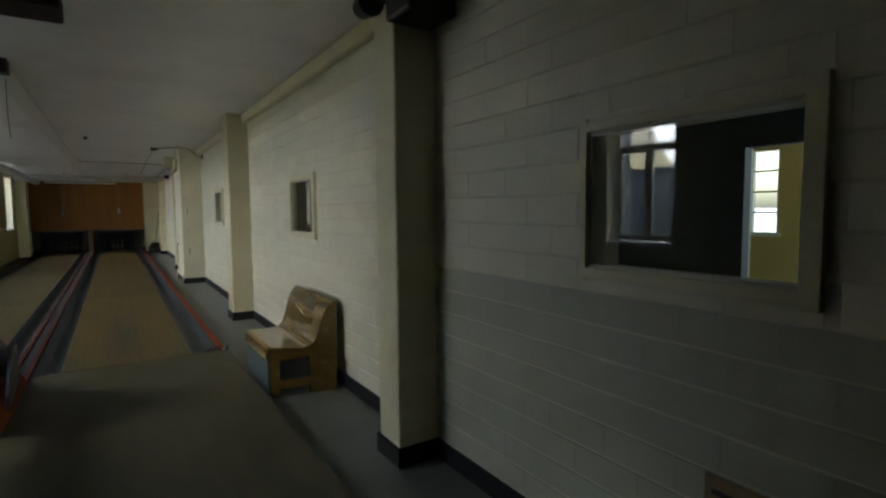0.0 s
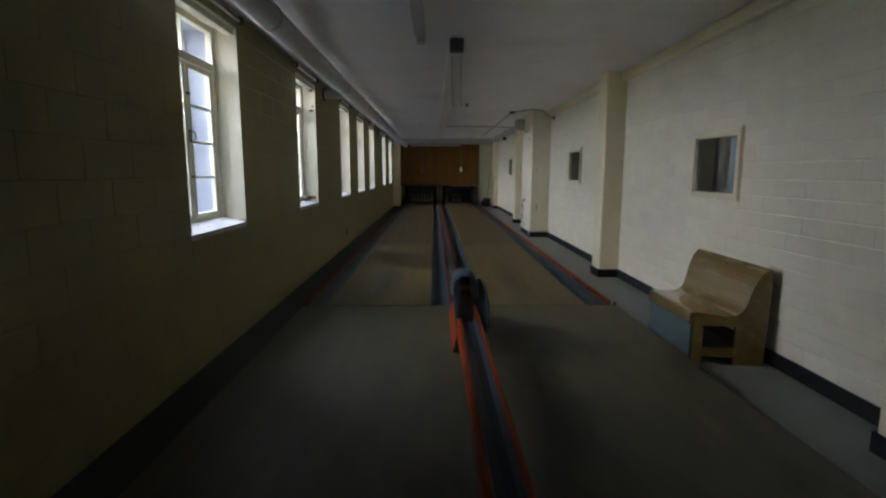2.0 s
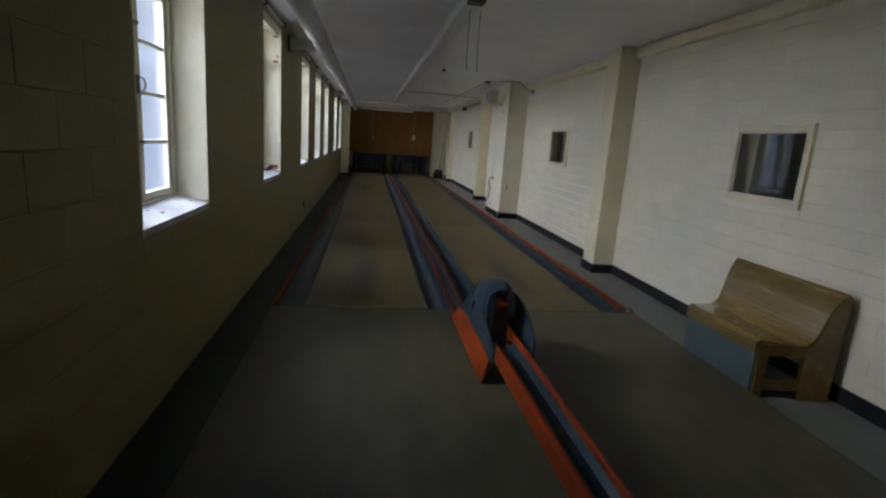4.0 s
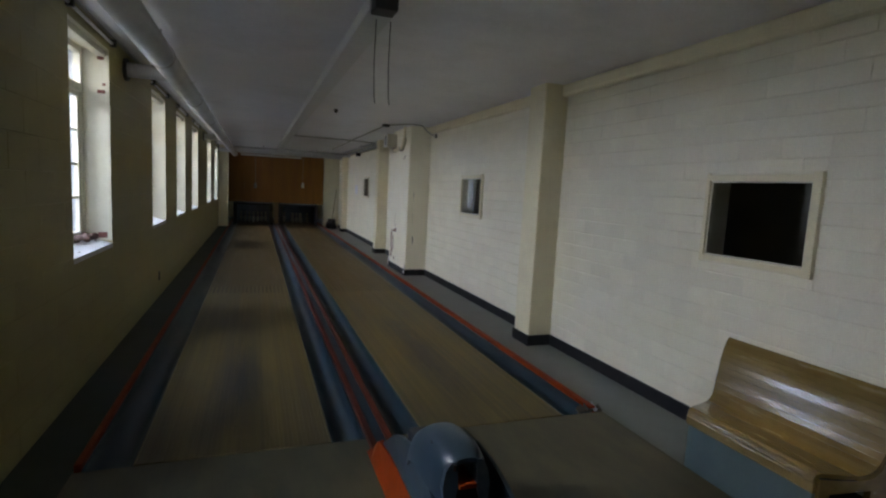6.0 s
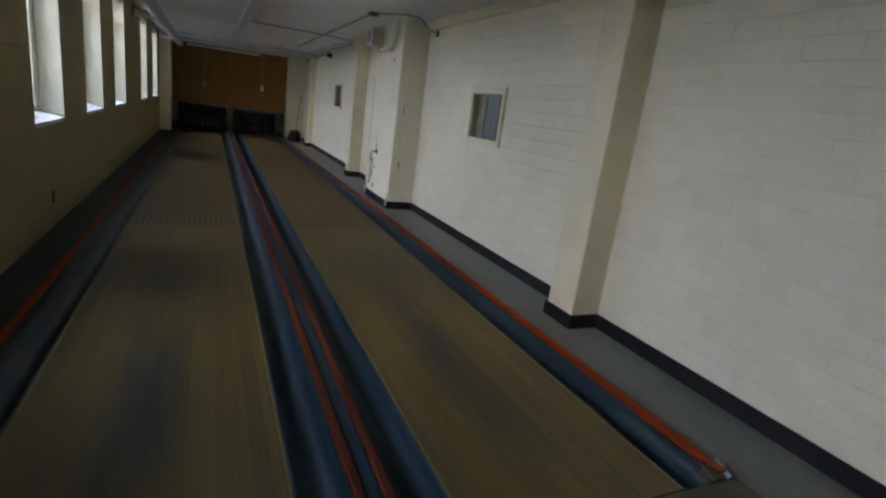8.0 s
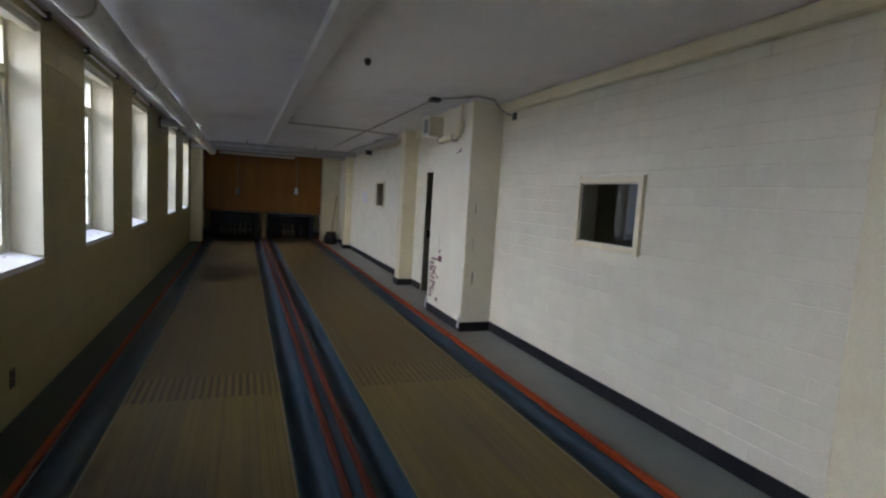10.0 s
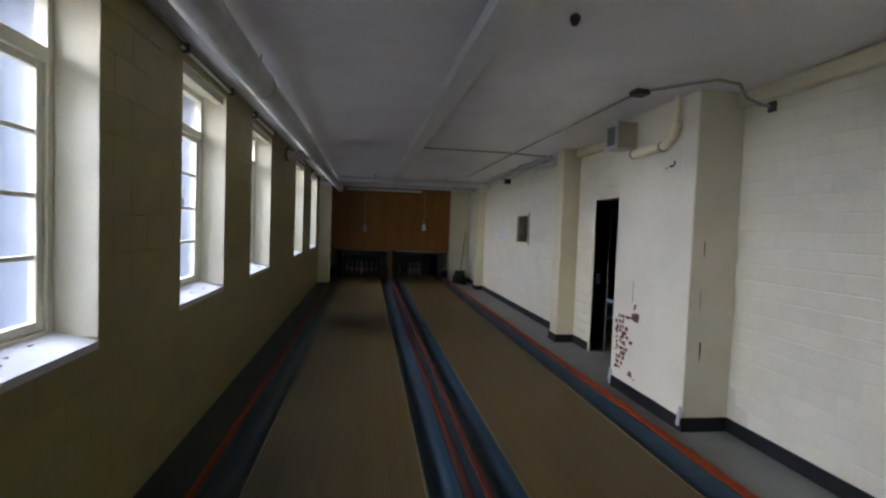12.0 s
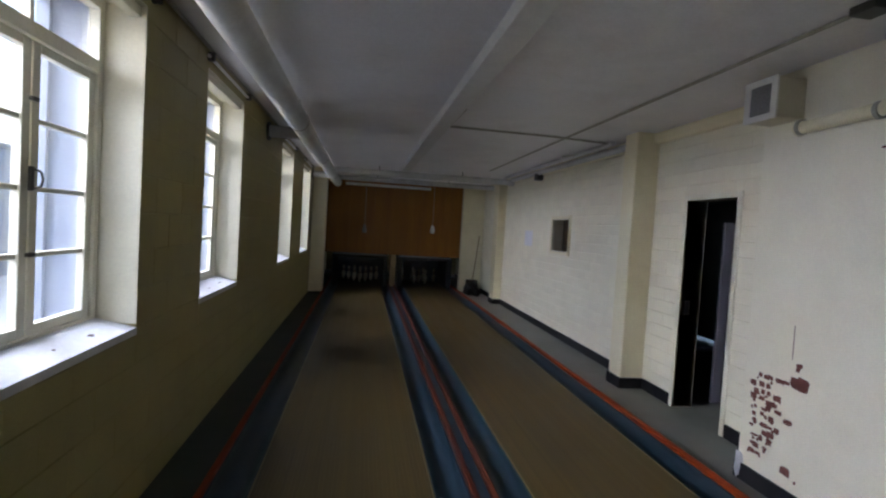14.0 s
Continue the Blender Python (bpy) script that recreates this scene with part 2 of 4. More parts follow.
def tube(bm, p, q, r, seg=12, r2=None, cap=True):
    p, q = Vector(p), Vector(q)
    d = (q - p)
    m = Matrix.Translation((p + q) / 2) @ d.to_track_quat("Z", "Y").to_matrix().to_4x4()
    bmesh.ops.create_cone(bm, cap_ends=cap, segments=seg, radius1=r, radius2=r if r2 is None else r2, depth=d.length, matrix=m)


def bent(bm, pts, r, seg=10):
    """A pipe along points with a ball at each bend."""
    for a, b in zip(pts, pts[1:]):
        tube(bm, a, b, r, seg)
    for p in pts[1:-1]:
        bmesh.ops.create_uvsphere(bm, u_segments=seg, v_segments=6, radius=r, matrix=Matrix.Translation(p))


def lathe(bm, prof, centre, seg=16):
    rings = [[bm.verts.new((centre[0] + r * math.cos(a), centre[1] + r * math.sin(a), centre[2] + z))
              for a in [2 * math.pi * i / seg for i in range(seg)]] for r, z in prof]
    for a, b in zip(rings, rings[1:]):
        for i in range(seg):
            j = (i + 1) % seg
            bm.faces.new((a[i], a[j], b[j], b[i]))
    bm.faces.new(list(reversed(rings[0])))
    bm.faces.new(rings[-1])


def sweep_y(bm, prof, y0, y1, steps=1):
    """An open profile of (x, z) carried along y: the strip has no thickness of its own, so give closed outlines."""
    n = len(prof)
    rings = []
    for s in range(steps + 1):
        y = y0 + (y1 - y0) * s / steps
        rings.append([bm.verts.new((x, y, z)) for x, z in prof])
    for a, b in zip(rings, rings[1:]):
        for i in range(n):
            j = (i + 1) % n
            bm.faces.new((a[i], b[i], b[j], a[j]))
    bm.faces.new(rings[0])
    bm.faces.new(list(reversed(rings[-1])))


def finish(ob, bm, material, smooth=False):
    bmesh.ops.recalc_face_normals(bm, faces=bm.faces[:])
    bm.to_mesh(ob.data)
    bm.free()
    ob.data.materials.append(material)
    if smooth:
        for p in ob.data.polygons:
            p.use_smooth = True
        ob.data.set_sharp_from_angle(angle=radians(38))


def thing(name, at, label, category, group="", kind=""):
    ob = new(name)
    ob.empty_display_size = 0.1
    ob.location = at
    ORIGIN[ob] = Vector(at)
    return tagged(ob, label, category, group, kind)


def part(name, bm, material, parent, label="", smooth=False):
    """A bmesh given in world metres, linked as one mesh under a thing or a part."""
    ob = new(name, bpy.data.meshes.new(name))
    bmesh.ops.translate(bm, verts=bm.verts[:], vec=-ORIGIN[parent])
    finish(ob, bm, material, smooth)
    ob.parent = parent
    ORIGIN[ob] = ORIGIN[parent]
    return tagged(ob, label)


def solid(name, bm, material, label="", category="", kind="", group="", smooth=False):
    """A thing of one mesh."""
    ob = new(name, bpy.data.meshes.new(name))
    finish(ob, bm, material, smooth)
    ORIGIN[ob] = Vector((0, 0, 0))
    return tagged(ob, label, category, group, kind)


def boxes(*rows, bev=0.0):
    bm = bmesh.new()
    for r in rows:
        box(bm, *r, bev=bev)
    return bm


# ---- plan ----
XW, XE, H = -2.295, 1.985, 2.74          # west and east wall faces, ceiling
YS, YN = -6.0, 27.2                      # south and north ends
WT = 0.48                                # thickness of the west wall
GLX = -2.53                              # glazing plane
SILL, HEAD = 0.96, 2.60
WINDOWS = [(4.03, 5.08), (6.95, 7.98), (9.88, 10.87), (11.93, 13.00), (14.03, 15.13), (17.40, 18.53), (19.87, 21.10)]
FOUL, LEND = 5.78, 24.95
L1, L2 = (-1.715, -0.66), (-0.07, 0.985)
PEEKS = [(0.80, 1.58, 1.18, 1.72), (4.87, 5.63, 1.20, 1.74), (9.64, 10.43, 1.235, 1.785), (17.66, 18.43, 1.295, 1.835)]
DOOR = (14.09, 14.78, 1.985)
XB = 2.185                               # back face of the east wall


def wall_grid(x0, x1, ys, ye, holes):
    """Boxes of a wall along y round holes (y0, y1, z0, z1)."""
    out, y = [], ys
    for a, b, c, d in sorted(holes):
        out.append((x0, x1, y, a, -0.15, H))
        if c > 0:
            out.append((x0, x1, a, b, -0.15, c))
        out.append((x0, x1, a, b, d, H))
        y = b
    out.append((x0, x1, y, ye, -0.15, H))
    return out


# ---- setting ----
floor = solid("floor", boxes((XW - WT, 7.4, YS, YN, -0.3, -0.13)), M_CONC, "grey concrete slab floor", "floor", "structure")
solid("floor_strip", boxes((1.29, 7.0, YS, YN, -0.15, -0.07)), M_CONC, "bare grey-green concrete floor beside the lanes", "floor", "structure")
solid("floor_rear", boxes((XW, 1.30, LEND + 0.9, YN, -0.135, -0.01)), M_CONC, "grey concrete floor behind the pins", "floor", "structure")
solid("ceiling", boxes((XW - WT, 7.4, YS, YN, H, H + 0.2)), M_CEIL, "stained grey plaster ceiling", "ceiling", "structure")
wall_west = solid("wall_west", boxes(*wall_grid(XW - WT, XW, YS, YN, [(a, b, SILL - 0.04, HEAD) for a, b in WINDOWS])), M_WEST, "cream painted block wall with deep windows, backlit shade in its colour", "wall", "structure")
wall_east = solid("wall_east", boxes(*wall_grid(XE, XB, YS, YN, PEEKS + [(DOOR[0], DOOR[1], -0.07, DOOR[2])])), M_JOINT, "cream painted brick wall with small windows", "wall", "structure")
solid("wall_south", boxes((XW - WT, 7.4, YS - 0.2, YS, 0, H)), M_YELLOW, "plain cream painted end wall", "wall", "structure")
solid("wall_north", boxes((XW - WT, 7.4, YN, YN + 0.2, 0, H)), M_YELLOW, "plain cream painted end wall behind the lanes", "wall", "structure")
solid("pier_west", boxes((XW, -2.0, 21.75, 22.2, 0, H), bev=0.01), M_YELLOW, "cream painted pier beside the last window", "pier", "structure")

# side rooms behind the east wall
solid("wall_side_room", boxes((4.6, 4.75, 3.8, YN, 0, H), (XB, 4.6, 3.7, 3.8, 0, H)), M_DROOM, "side room wall with its lack of light in the colour", "wall", "structure")
# R1 is an unseen opening, added to let daylight into the ochre room
R0, R1 = (3.14, 3.50, 1.12, 2.10), (-3.0, 2.6, 0.6, 2.65)
PD = (1.30, 2.31, 1.89)                  # doorway of the partition into the lit room
solid("wall_south_room", boxes(*wall_grid(7.0, 7.2, YS, 3.8, [R0, R1])), M_OCHRE, "yellow painted wall of the lit side room", "wall", "structure")
solid("wall_partition", boxes((XB, 6.998, 3.60, 3.7, 0, H), *wall_grid(4.6, 4.7, YS, 3.598, [(PD[0], PD[1], -0.07, PD[2])])), M_DROOM, "unlit partition in the side room, darkness in its colour", "wall", "structure")
# unseen pale sheet, added to bounce daylight onto the ochre wall
solid("partition_lining", boxes(*wall_grid(4.703, 4.72, YS, 3.59, [(PD[0], PD[1], -0.07, PD[2])])), M_YELLOW, "unseen cream bounce lining on the partition's lit side", "wall", "structure")
bm = bmesh.new()
for z in (1.36, 1.61, 1.86):
    box(bm, 7.06, 7.1, R0[0], R0[1], z - 0.012, z + 0.012)
box(bm, 7.05, 7.11, R0[0], R0[0] + 0.04, R0[2], R0[3])
box(bm, 7.05, 7.11, R0[1] - 0.04, R0[1], R0[2], R0[3])
box(bm, 6.93, 7.0, R0[0] - 0.04, R0[1] + 0.04, R0[2] - 0.05, R0[2])
solid("window_8", bm, M_FRAME, "cream framed window of the lit side room", "window", "structure")

# pilasters: y range, front face
COLS = [(2.72, 2.98, 1.72), (7.57, 7.9, 1.71), (12.1, 13.38, 1.575), (15.36, 15.63, 1.72), (21.35, 21.7, 1.80)]
FZ = -0.07                               # concrete beside the lanes
for i, (a, b, x) in enumerate(COLS):
    p = solid("pilaster_%d" % (i + 1), boxes((x, XE + 0.01, a, b, -0.14, H), bev=0.012), M_BRICKP if b - a > 1 else M_YELLOW, "cream painted pilaster on the brick wall", "pilaster", "structure")

# black base along walls and round the pilasters
BZ, BT = 0.045, 0.014
bm = bmesh.new()
edges = []
y = YS
for a, b, x in COLS:
    edges.append((XE - BT, XE, y, a - BT))
    edges.append((x - BT, XE - 0.001, a - BT, a))
    edges.append((x - BT, x, a, b))
    edges.append((x - BT, XE - 0.001, b, b + BT))
    y = b + BT
edges.append((XE - BT, XE, y, YN))
for x0, x1, a, b in edges:
    if a < DOOR[0] < b:
        box(bm, x0, x1, a, DOOR[0] - 0.06, FZ, BZ)
        box(bm, x0, x1, DOOR[1] + 0.06, b, FZ, BZ)
    else:
        box(bm, x0, x1, a, b, FZ, BZ)
solid("baseboard", bm, M_BASE, "black rubber base along the wall and pilasters", "baseboard", "structure")
solid("trim", boxes(*[(XE - 0.09, XE, a, b, H - 0.13, H - 0.002) for a, b in ((YS, 2.72), (2.98, 7.57), (7.9, 12.1), (13.38, 15.36), (15.63, 21.35))], bev=0.03), M_YELLOW, "cream rounded trim where wall meets ceiling", "trim", "structure")

# ---- lanes ----
NB = 39


def board_mesh(name, w, l):
    me = bpy.data.meshes.new(name)
    bm = bmesh.new()
    e, h = 0.0006, 0.0012
    box(bm, 0, w, 0, l, -0.04, -h)
    for f in [f for f in bm.faces if f.calc_center_median().z > -h - 1e-6]:
        r = bmesh.ops.inset_individual(bm, faces=[f], thickness=e)
        bmesh.ops.translate(bm, verts=f.verts, vec=(0, 0, h))
    bmesh.ops.recalc_face_normals(bm, faces=bm.faces[:])
    bm.to_mesh(me)
    bm.free()
    return me


def lane(n, xs):
    w = (xs[1] - xs[0]) / NB
    root = solid("lane_%d" % n, boxes((xs[0] + 0.002, xs[1] - 0.002, FOUL + 0.004, LEND, -0.135, -0.012)), M_TAR, "worn varnished wooden bowling lane of narrow boards", "bowling lane", "structure")
    near = [board_mesh("lane_board", w - 0.0006, l) for l in (10.36 - FOUL, 10.84 - FOUL)]
    key = board_mesh("splice_board", w - 0.0006, 0.476)
    far = board_mesh("pine_board", w - 0.0006, LEND - 10.844)
    for me, m in ((near[0], M_LANE), (near[1], M_LANE), (key, M_SPLICE), (far, M_PINE)):
        me.materials.append(m)
    for i in range(NB):
        x, k = xs[0] + w * i, i % 2
        rows = [(near[k], FOUL + 0.004, 0), (far, 10.844, -0.0004)] + ([] if k else [(key, 10.364, -0.0004)])
        for me, y, z in rows:
            o = new("board", me)
            o.parent, o.location = root, (x, y, z)
    for x in (xs[0] - 0.001, xs[1] - 0.008):
        o = new("edge_strip", board_mesh("edge_strip", 0.009, LEND - FOUL - 0.01))
        o.data.materials.append(M_EDGE)
        o.parent, o.location = root, (x, FOUL + 0.006, 0.003)


def gutter(n, x0, x1, y0=FOUL, y1=LEND):
    c, r = (x0 + x1) / 2, (x1 - x0) / 2
    pts = [(x0, 0.0)] + [(c - (r - 0.012) * math.cos(math.pi * i / 12), -0.10 * math.sin(math.pi * i / 12) - 0.002) for i in range(13)] + [(x1, 0.0), (x1, -0.135), (x0, -0.135)]
    bm = bmesh.new()
    sweep_y(bm, pts, y0, y1)
    return solid("gutter_%d" % n, bm, M_BLUE, "dark blue painted rounded lane gutter", "gutter", "structure", smooth=True)


gutter(1, -1.955, L1[0] - 0.002)
gutter(2, L1[1] + 0.002, -0.445)
gutter(3, -0.285, L2[0] - 0.002)
gutter(4, L2[1] + 0.002, 1.235)


def capping(name, x0, x1, label, y0=FOUL + 0.02, y1=LEND, z=0.03, m=M_REDW):
    bm = boxes((x0, x1, y0, y1, -0.135, z), bev=0.007)
    return solid(name, bm, m, label, "lane divider", "structure")


capping("divider_1", -1.995, -1.957, "orange-red painted strip along the gutter", m=M_RED)
capping("divider_2", -0.443, -0.402, "orange-red painted strip along the gutter", y0=FOUL - 0.2)
capping("divider_3", -0.328, -0.287, "orange-red painted strip along the gutter", y0=FOUL - 0.2)
capping("divider_4", 1.237, 1.29, "orange-red painted strip along the gutter", m=M_RED)
capping("divider_cover", -0.400, -0.330, "blue painted cover board between the lanes", y0=FOUL - 0.2, z=0.012, m=M_BLUE)
capping("side_plank", XW, -1.997, "dark green painted floor along the wall", y0=YS, z=-0.004, m=M_GREEN)

# approach of boards, joined
bm = bmesh.new()
rng = random.Random(4)
x = -1.995
while x < 1.295:
    w = 0.057
    y = YS
    while y < FOUL - 0.01:
        l = min(rng.uniform(1.2, 3.0), FOUL - 0.006 - y)
        box(bm, x + 0.00003, min(x + w, 1.298) - 0.00003, y + 0.0005, y + l - 0.0005, -0.135, -0.001 + rng.uniform(-0.0001, 0.0001))
        y += l
    x += w
approach = solid("approach_floor", bm, M_APPR, "worn grey-brown wooden approach boards before the lanes", "floor", "structure")
solid("approach_edge", boxes((1.298, 1.33, YS, FOUL + 0.05, -0.09, -0.001), bev=0.003), M_APPR, "worn wooden edge strip of the approach", "trim", "structure")

# ---- outside ----
GZ = 0.72                                # the unseen yard lies well above the floor inside, raised to bounce light ceilingward
solid("ground", boxes((-900, XW - WT, -900, 900, -0.1, GZ), (7.4, 900, -900, 900, -0.1, GZ), (XW - WT, 7.4, -900, YS - 0.2, -0.1, GZ), (XW - WT, 7.4, YN + 0.2, 900, -0.1, GZ)), M_GROUND, "pale concrete yard round the building", "ground", "structure")
neighbour = thing("neighbour_building", (-5.2, 12, GZ), "low pale blue corrugated building close outside the windows", "building")
part("wall", boxes((-5.4, -5.2, -30, 60, GZ, 2.17)), M_OUTW, neighbour)
part("roof", boxes((-8.5, -5.12, -30, 60, 2.17, 2.215), bev=0.01), M_GREYB, neighbour)
for k in range(90):
    part("rib", boxes((-5.2, -5.175, -2 + k * 0.5, -2 + k * 0.5 + 0.09, GZ, 2.17)), M_OUTW, neighbour)

# ---- west windows ----


def window(n, a, b):
    w = solid("window_%d" % n, boxes((GLX - 0.013, GLX + 0.045, a, a + 0.05, SILL + 0.03, HEAD), (GLX - 0.013, GLX + 0.045, b - 0.05, b, SILL + 0.03, HEAD),
                                     (GLX - 0.013, GLX + 0.045, a + 0.05, b - 0.05, HEAD - 0.06, HEAD), (GLX - 0.013, GLX + 0.045, a + 0.05, b - 0.05, SILL + 0.03, 1.02),
                                     (GLX - 0.013, GLX + 0.05, a + 0.05, b - 0.05, 2.225, 2.29), bev=0.004), M_FRAME, "tall cream painted casement window with glazing bars", "window", "structure")
    mid = (a + b) / 2
    for s, (p, q) in enumerate(((a + 0.05, mid - 0.004), (mid + 0.004, b - 0.05))):
        sash = part("sash", boxes((GLX - 0.009, GLX + 0.03, p, p + 0.052, 1.02, 2.225), (GLX - 0.009, GLX + 0.03, q - 0.052, q, 1.02, 2.225),
                                  (GLX - 0.009, GLX + 0.03, p + 0.052, q - 0.052, 1.02, 1.065), (GLX - 0.009, GLX + 0.03, p + 0.052, q - 0.052, 2.185, 2.225), bev=0.004), M_FRAME, w)
        for z in (1.355, 1.63, 1.91):
            part("glazing_bar", boxes((GLX - 0.008, GLX + 0.022, p + 0.052, q - 0.052, z - 0.011, z + 0.011), bev=0.003), M_FRAME, sash)
        for z0, z1 in ((1.065, 1.344), (1.366, 1.619), (1.641, 1.899), (1.921, 2.185)):
            g = part("pane", boxes((GLX - 0.002, GLX + 0.001, p + 0.052, q - 0.052, z0, z1)), M_GLASS, sash)
            g.visible_shadow = False
        g = part("pane", boxes((GLX - 0.002, GLX + 0.001, p, q, 2.29, HEAD - 0.06)), M_GLASS, w)
        g.visible_shadow = False
    part("glazing_bar", boxes((GLX - 0.008, GLX + 0.025, mid - 0.014, mid + 0.014, 2.29, HEAD - 0.06), bev=0.003), M_FRAME, w)
    # bolt with its loop handle, and three dark catches
    bm = bmesh.new()
    box(bm, GLX + 0.03, GLX + 0.042, mid - 0.014, mid + 0.014, 1.62, 1.72, bev=0.004)
    bent(bm, [(GLX + 0.04, mid + 0.012, 1.63), (GLX + 0.06, mid + 0.022, 1.64), (GLX + 0.066, mid + 0.026, 1.67), (GLX + 0.06, mid + 0.022, 1.70), (GLX + 0.04, mid + 0.012, 1.71)], 0.005, 8)
    part("window_handle", bm, M_DARK, w, "dark metal window handle", smooth=True)
    for z in (1.36, 1.99):
        part("catch", boxes((GLX + 0.03, GLX + 0.05, mid - 0.022, mid + 0.022, z - 0.009, z + 0.009), bev=0.004), M_DARK, w)
    for z in (1.22, 2.05):
        bm = bmesh.new()
        tube(bm, (GLX + 0.04, b - 0.052, z - 0.04), (GLX + 0.04, b - 0.052, z + 0.04), 0.008, 8)
        part("hinge", bm, M_FRAME, w, smooth=True)
    # sloping sill and painted reveal linings
    bm = bmesh.new()
    sweep = [(GLX + 0.045, SILL + 0.045), (XW + 0.006, SILL), (XW + 0.006, SILL - 0.038), (GLX - 0.013, SILL - 0.038), (GLX - 0.013, SILL + 0.045)]
    sweep_y(bm, sweep, a + 0.001, b - 0.001)
    part("window_sill", bm, M_SILL, w, "white painted sill with flaking spots")
    part("lining", boxes((GLX + 0.045, XW + 0.003, b - 0.008, b + 0.0, SILL + 0.02, HEAD)), M_REVEAL, w, "pale cream window reveal")
    part("lining", boxes((GLX + 0.045, XW + 0.003, a, a + 0.008, SILL + 0.02, HEAD)), M_REVEAL, w, "pale cream window reveal")
    part("lining", boxes((GLX + 0.045, XW + 0.003, a + 0.008, b - 0.008, HEAD - 0.008, HEAD)), M_REVEAL, w, "pale cream window reveal")
    # pale masonry reveal outside the glazing, with its sloping sill
    xo, xi = XW - WT - 0.012, GLX - 0.013
    part("outer_lining", boxes((xo, xi, b - 0.03, b - 0.001, SILL - 0.03, HEAD - 0.001), (xo + 0.05, xo + 0.075, b - 0.055, b - 0.03, SILL + 0.02, HEAD - 0.03), bev=0.003), M_OUTR, w, "blue-grey painted outer reveal")
    part("outer_lining", boxes((xo, xi, a + 0.001, a + 0.03, SILL - 0.03, HEAD - 0.001), (xo + 0.05, xo + 0.075, a + 0.03, a + 0.055, SILL + 0.02, HEAD - 0.03), bev=0.003), M_OUTR, w, "blue-grey painted outer reveal")
    part("outer_lining", boxes((xo, xi, a + 0.03, b - 0.03, HEAD - 0.03, HEAD - 0.001)), M_OUTR, w, "blue-grey painted outer reveal")
    bm = bmesh.new()
    sweep_y(bm, [(xi, SILL + 0.03), (xo - 0.03, SILL - 0.02), (xo - 0.03, SILL - 0.06), (xo, SILL - 0.06), (xo, SILL - 0.038), (xi, SILL - 0.038)], a + 0.031, b - 0.031)
    part("outer_sill", bm, M_SILL, w, "white painted outer sill")
    part("lintel_board", boxes((XW - 0.085, XW - 0.022, a + 0.009, b - 0.009, HEAD - 0.062, HEAD - 0.009), bev=0.004), M_REVEAL, w, "cream board under the window head")
    # flakes on the sill
    r = random.Random(n)
    bm = bmesh.new()
    for k in range(3 + n % 4):
        u, v, s = r.uniform(0.15, 0.9), r.uniform(a + 0.1, b - 0.05), r.uniform(0.006, 0.02)
        x = GLX + 0.06 + u * (XW - GLX - 0.07)
        z = SILL + 0.045 * (XW - x) / (XW - GLX)
        vs = [bm.verts.new((x + s * r.uniform(0.5, 1) * math.cos(t), v + 1.6 * s * r.uniform(0.5, 1) * math.sin(t), z + 0.003 + r.uniform(0, 0.004))) for t in (0, 1.1, 2.3, 3.4, 4.5, 5.4)]
        bm.faces.new(vs)
    ex = bmesh.ops.extrude_face_region(bm, geom=bm.faces[:])
    bmesh.ops.translate(bm, verts=[v for v in ex["geom"] if isinstance(v, bmesh.types.BMVert)], vec=(0, 0, 0.002))
    part("paint_flakes", bm, M_RUBBLE, w, "dark loose paint flakes")
    return w


for i, (a, b) in enumerate(WINDOWS):
    window(i + 1, a, b)


# plaster fallen from the second window's reveal
w2 = bpy.data.objects["window_2"]
for x, z, w, h in ((-2.35, 2.53, 0.05, 0.035), (-2.35, 2.25, 0.06, 0.03), (-2.33, 2.31, 0.025, 0.02), (-2.36, 1.03, 0.07, 0.05)):
    part("bare_brick", boxes((x - w / 2, x + w / 2, 7.967, 7.9718, z - h / 2, z + h / 2), bev=0.002), M_BRICK, w2, "bare brick where plaster fell")


# ---- small windows of the east wall ----
def peek(n, a, b, z0, z1):
    w = solid("window_%d" % n, boxes((XE - 0.034, XE + 0.05, a - 0.05, a + 0.006, z0 - 0.045, z1 + 0.05), (XE - 0.012, XE + 0.05, b - 0.006, b + 0.025, z0 - 0.045, z1 + 0.05),
                                     (XE - 0.014, XE + 0.05, a + 0.006, b - 0.006, z1 - 0.004, z1 + 0.035), (XE - 0.018, XE + 0.05, a + 0.006, b - 0.006, z0 - 0.035, z0 + 0.004), bev=0.004),
              M_YELLOW, "small cream framed fixed window in the brick wall", "window", "structure")
    part("stop", boxes((XE + 0.008, XE + 0.04, a + 0.006, a + 0.016, z0 + 0.004, z1 - 0.004), (XE + 0.008, XE + 0.04, b - 0.016, b - 0.006, z0 + 0.004, z1 - 0.004), (XE + 0.008, XE + 0.04, a + 0.016, b - 0.016, z1 - 0.016, z1 - 0.004), (XE + 0.008, XE + 0.04, a + 0.016, b - 0.016, z0 + 0.004, z0 + 0.016)), M_FRAME, w)
    part("pane", boxes((XE + 0.02, XE + 0.025, a + 0.016, b - 0.016, z0 + 0.016, z1 - 0.016)), M_GLASS, w, "dark reflecting glass")


for i, p in enumerate(PEEKS):
    peek(9 + i, *p)

# door to the side room
d0, d1, dz = DOOR
door = solid("door_1", boxes((XE - 0.016, XB + 0.01, d1, d1 + 0.05, FZ, dz + 0.05), (XE - 0.016, XB + 0.01, d0 - 0.05, d0, FZ, dz + 0.05), (XE - 0.016, XB + 0.01, d0, d1, dz, dz + 0.05), bev=0.004), M_FRAME, "cream door frame with the door standing open", "door", "structure")
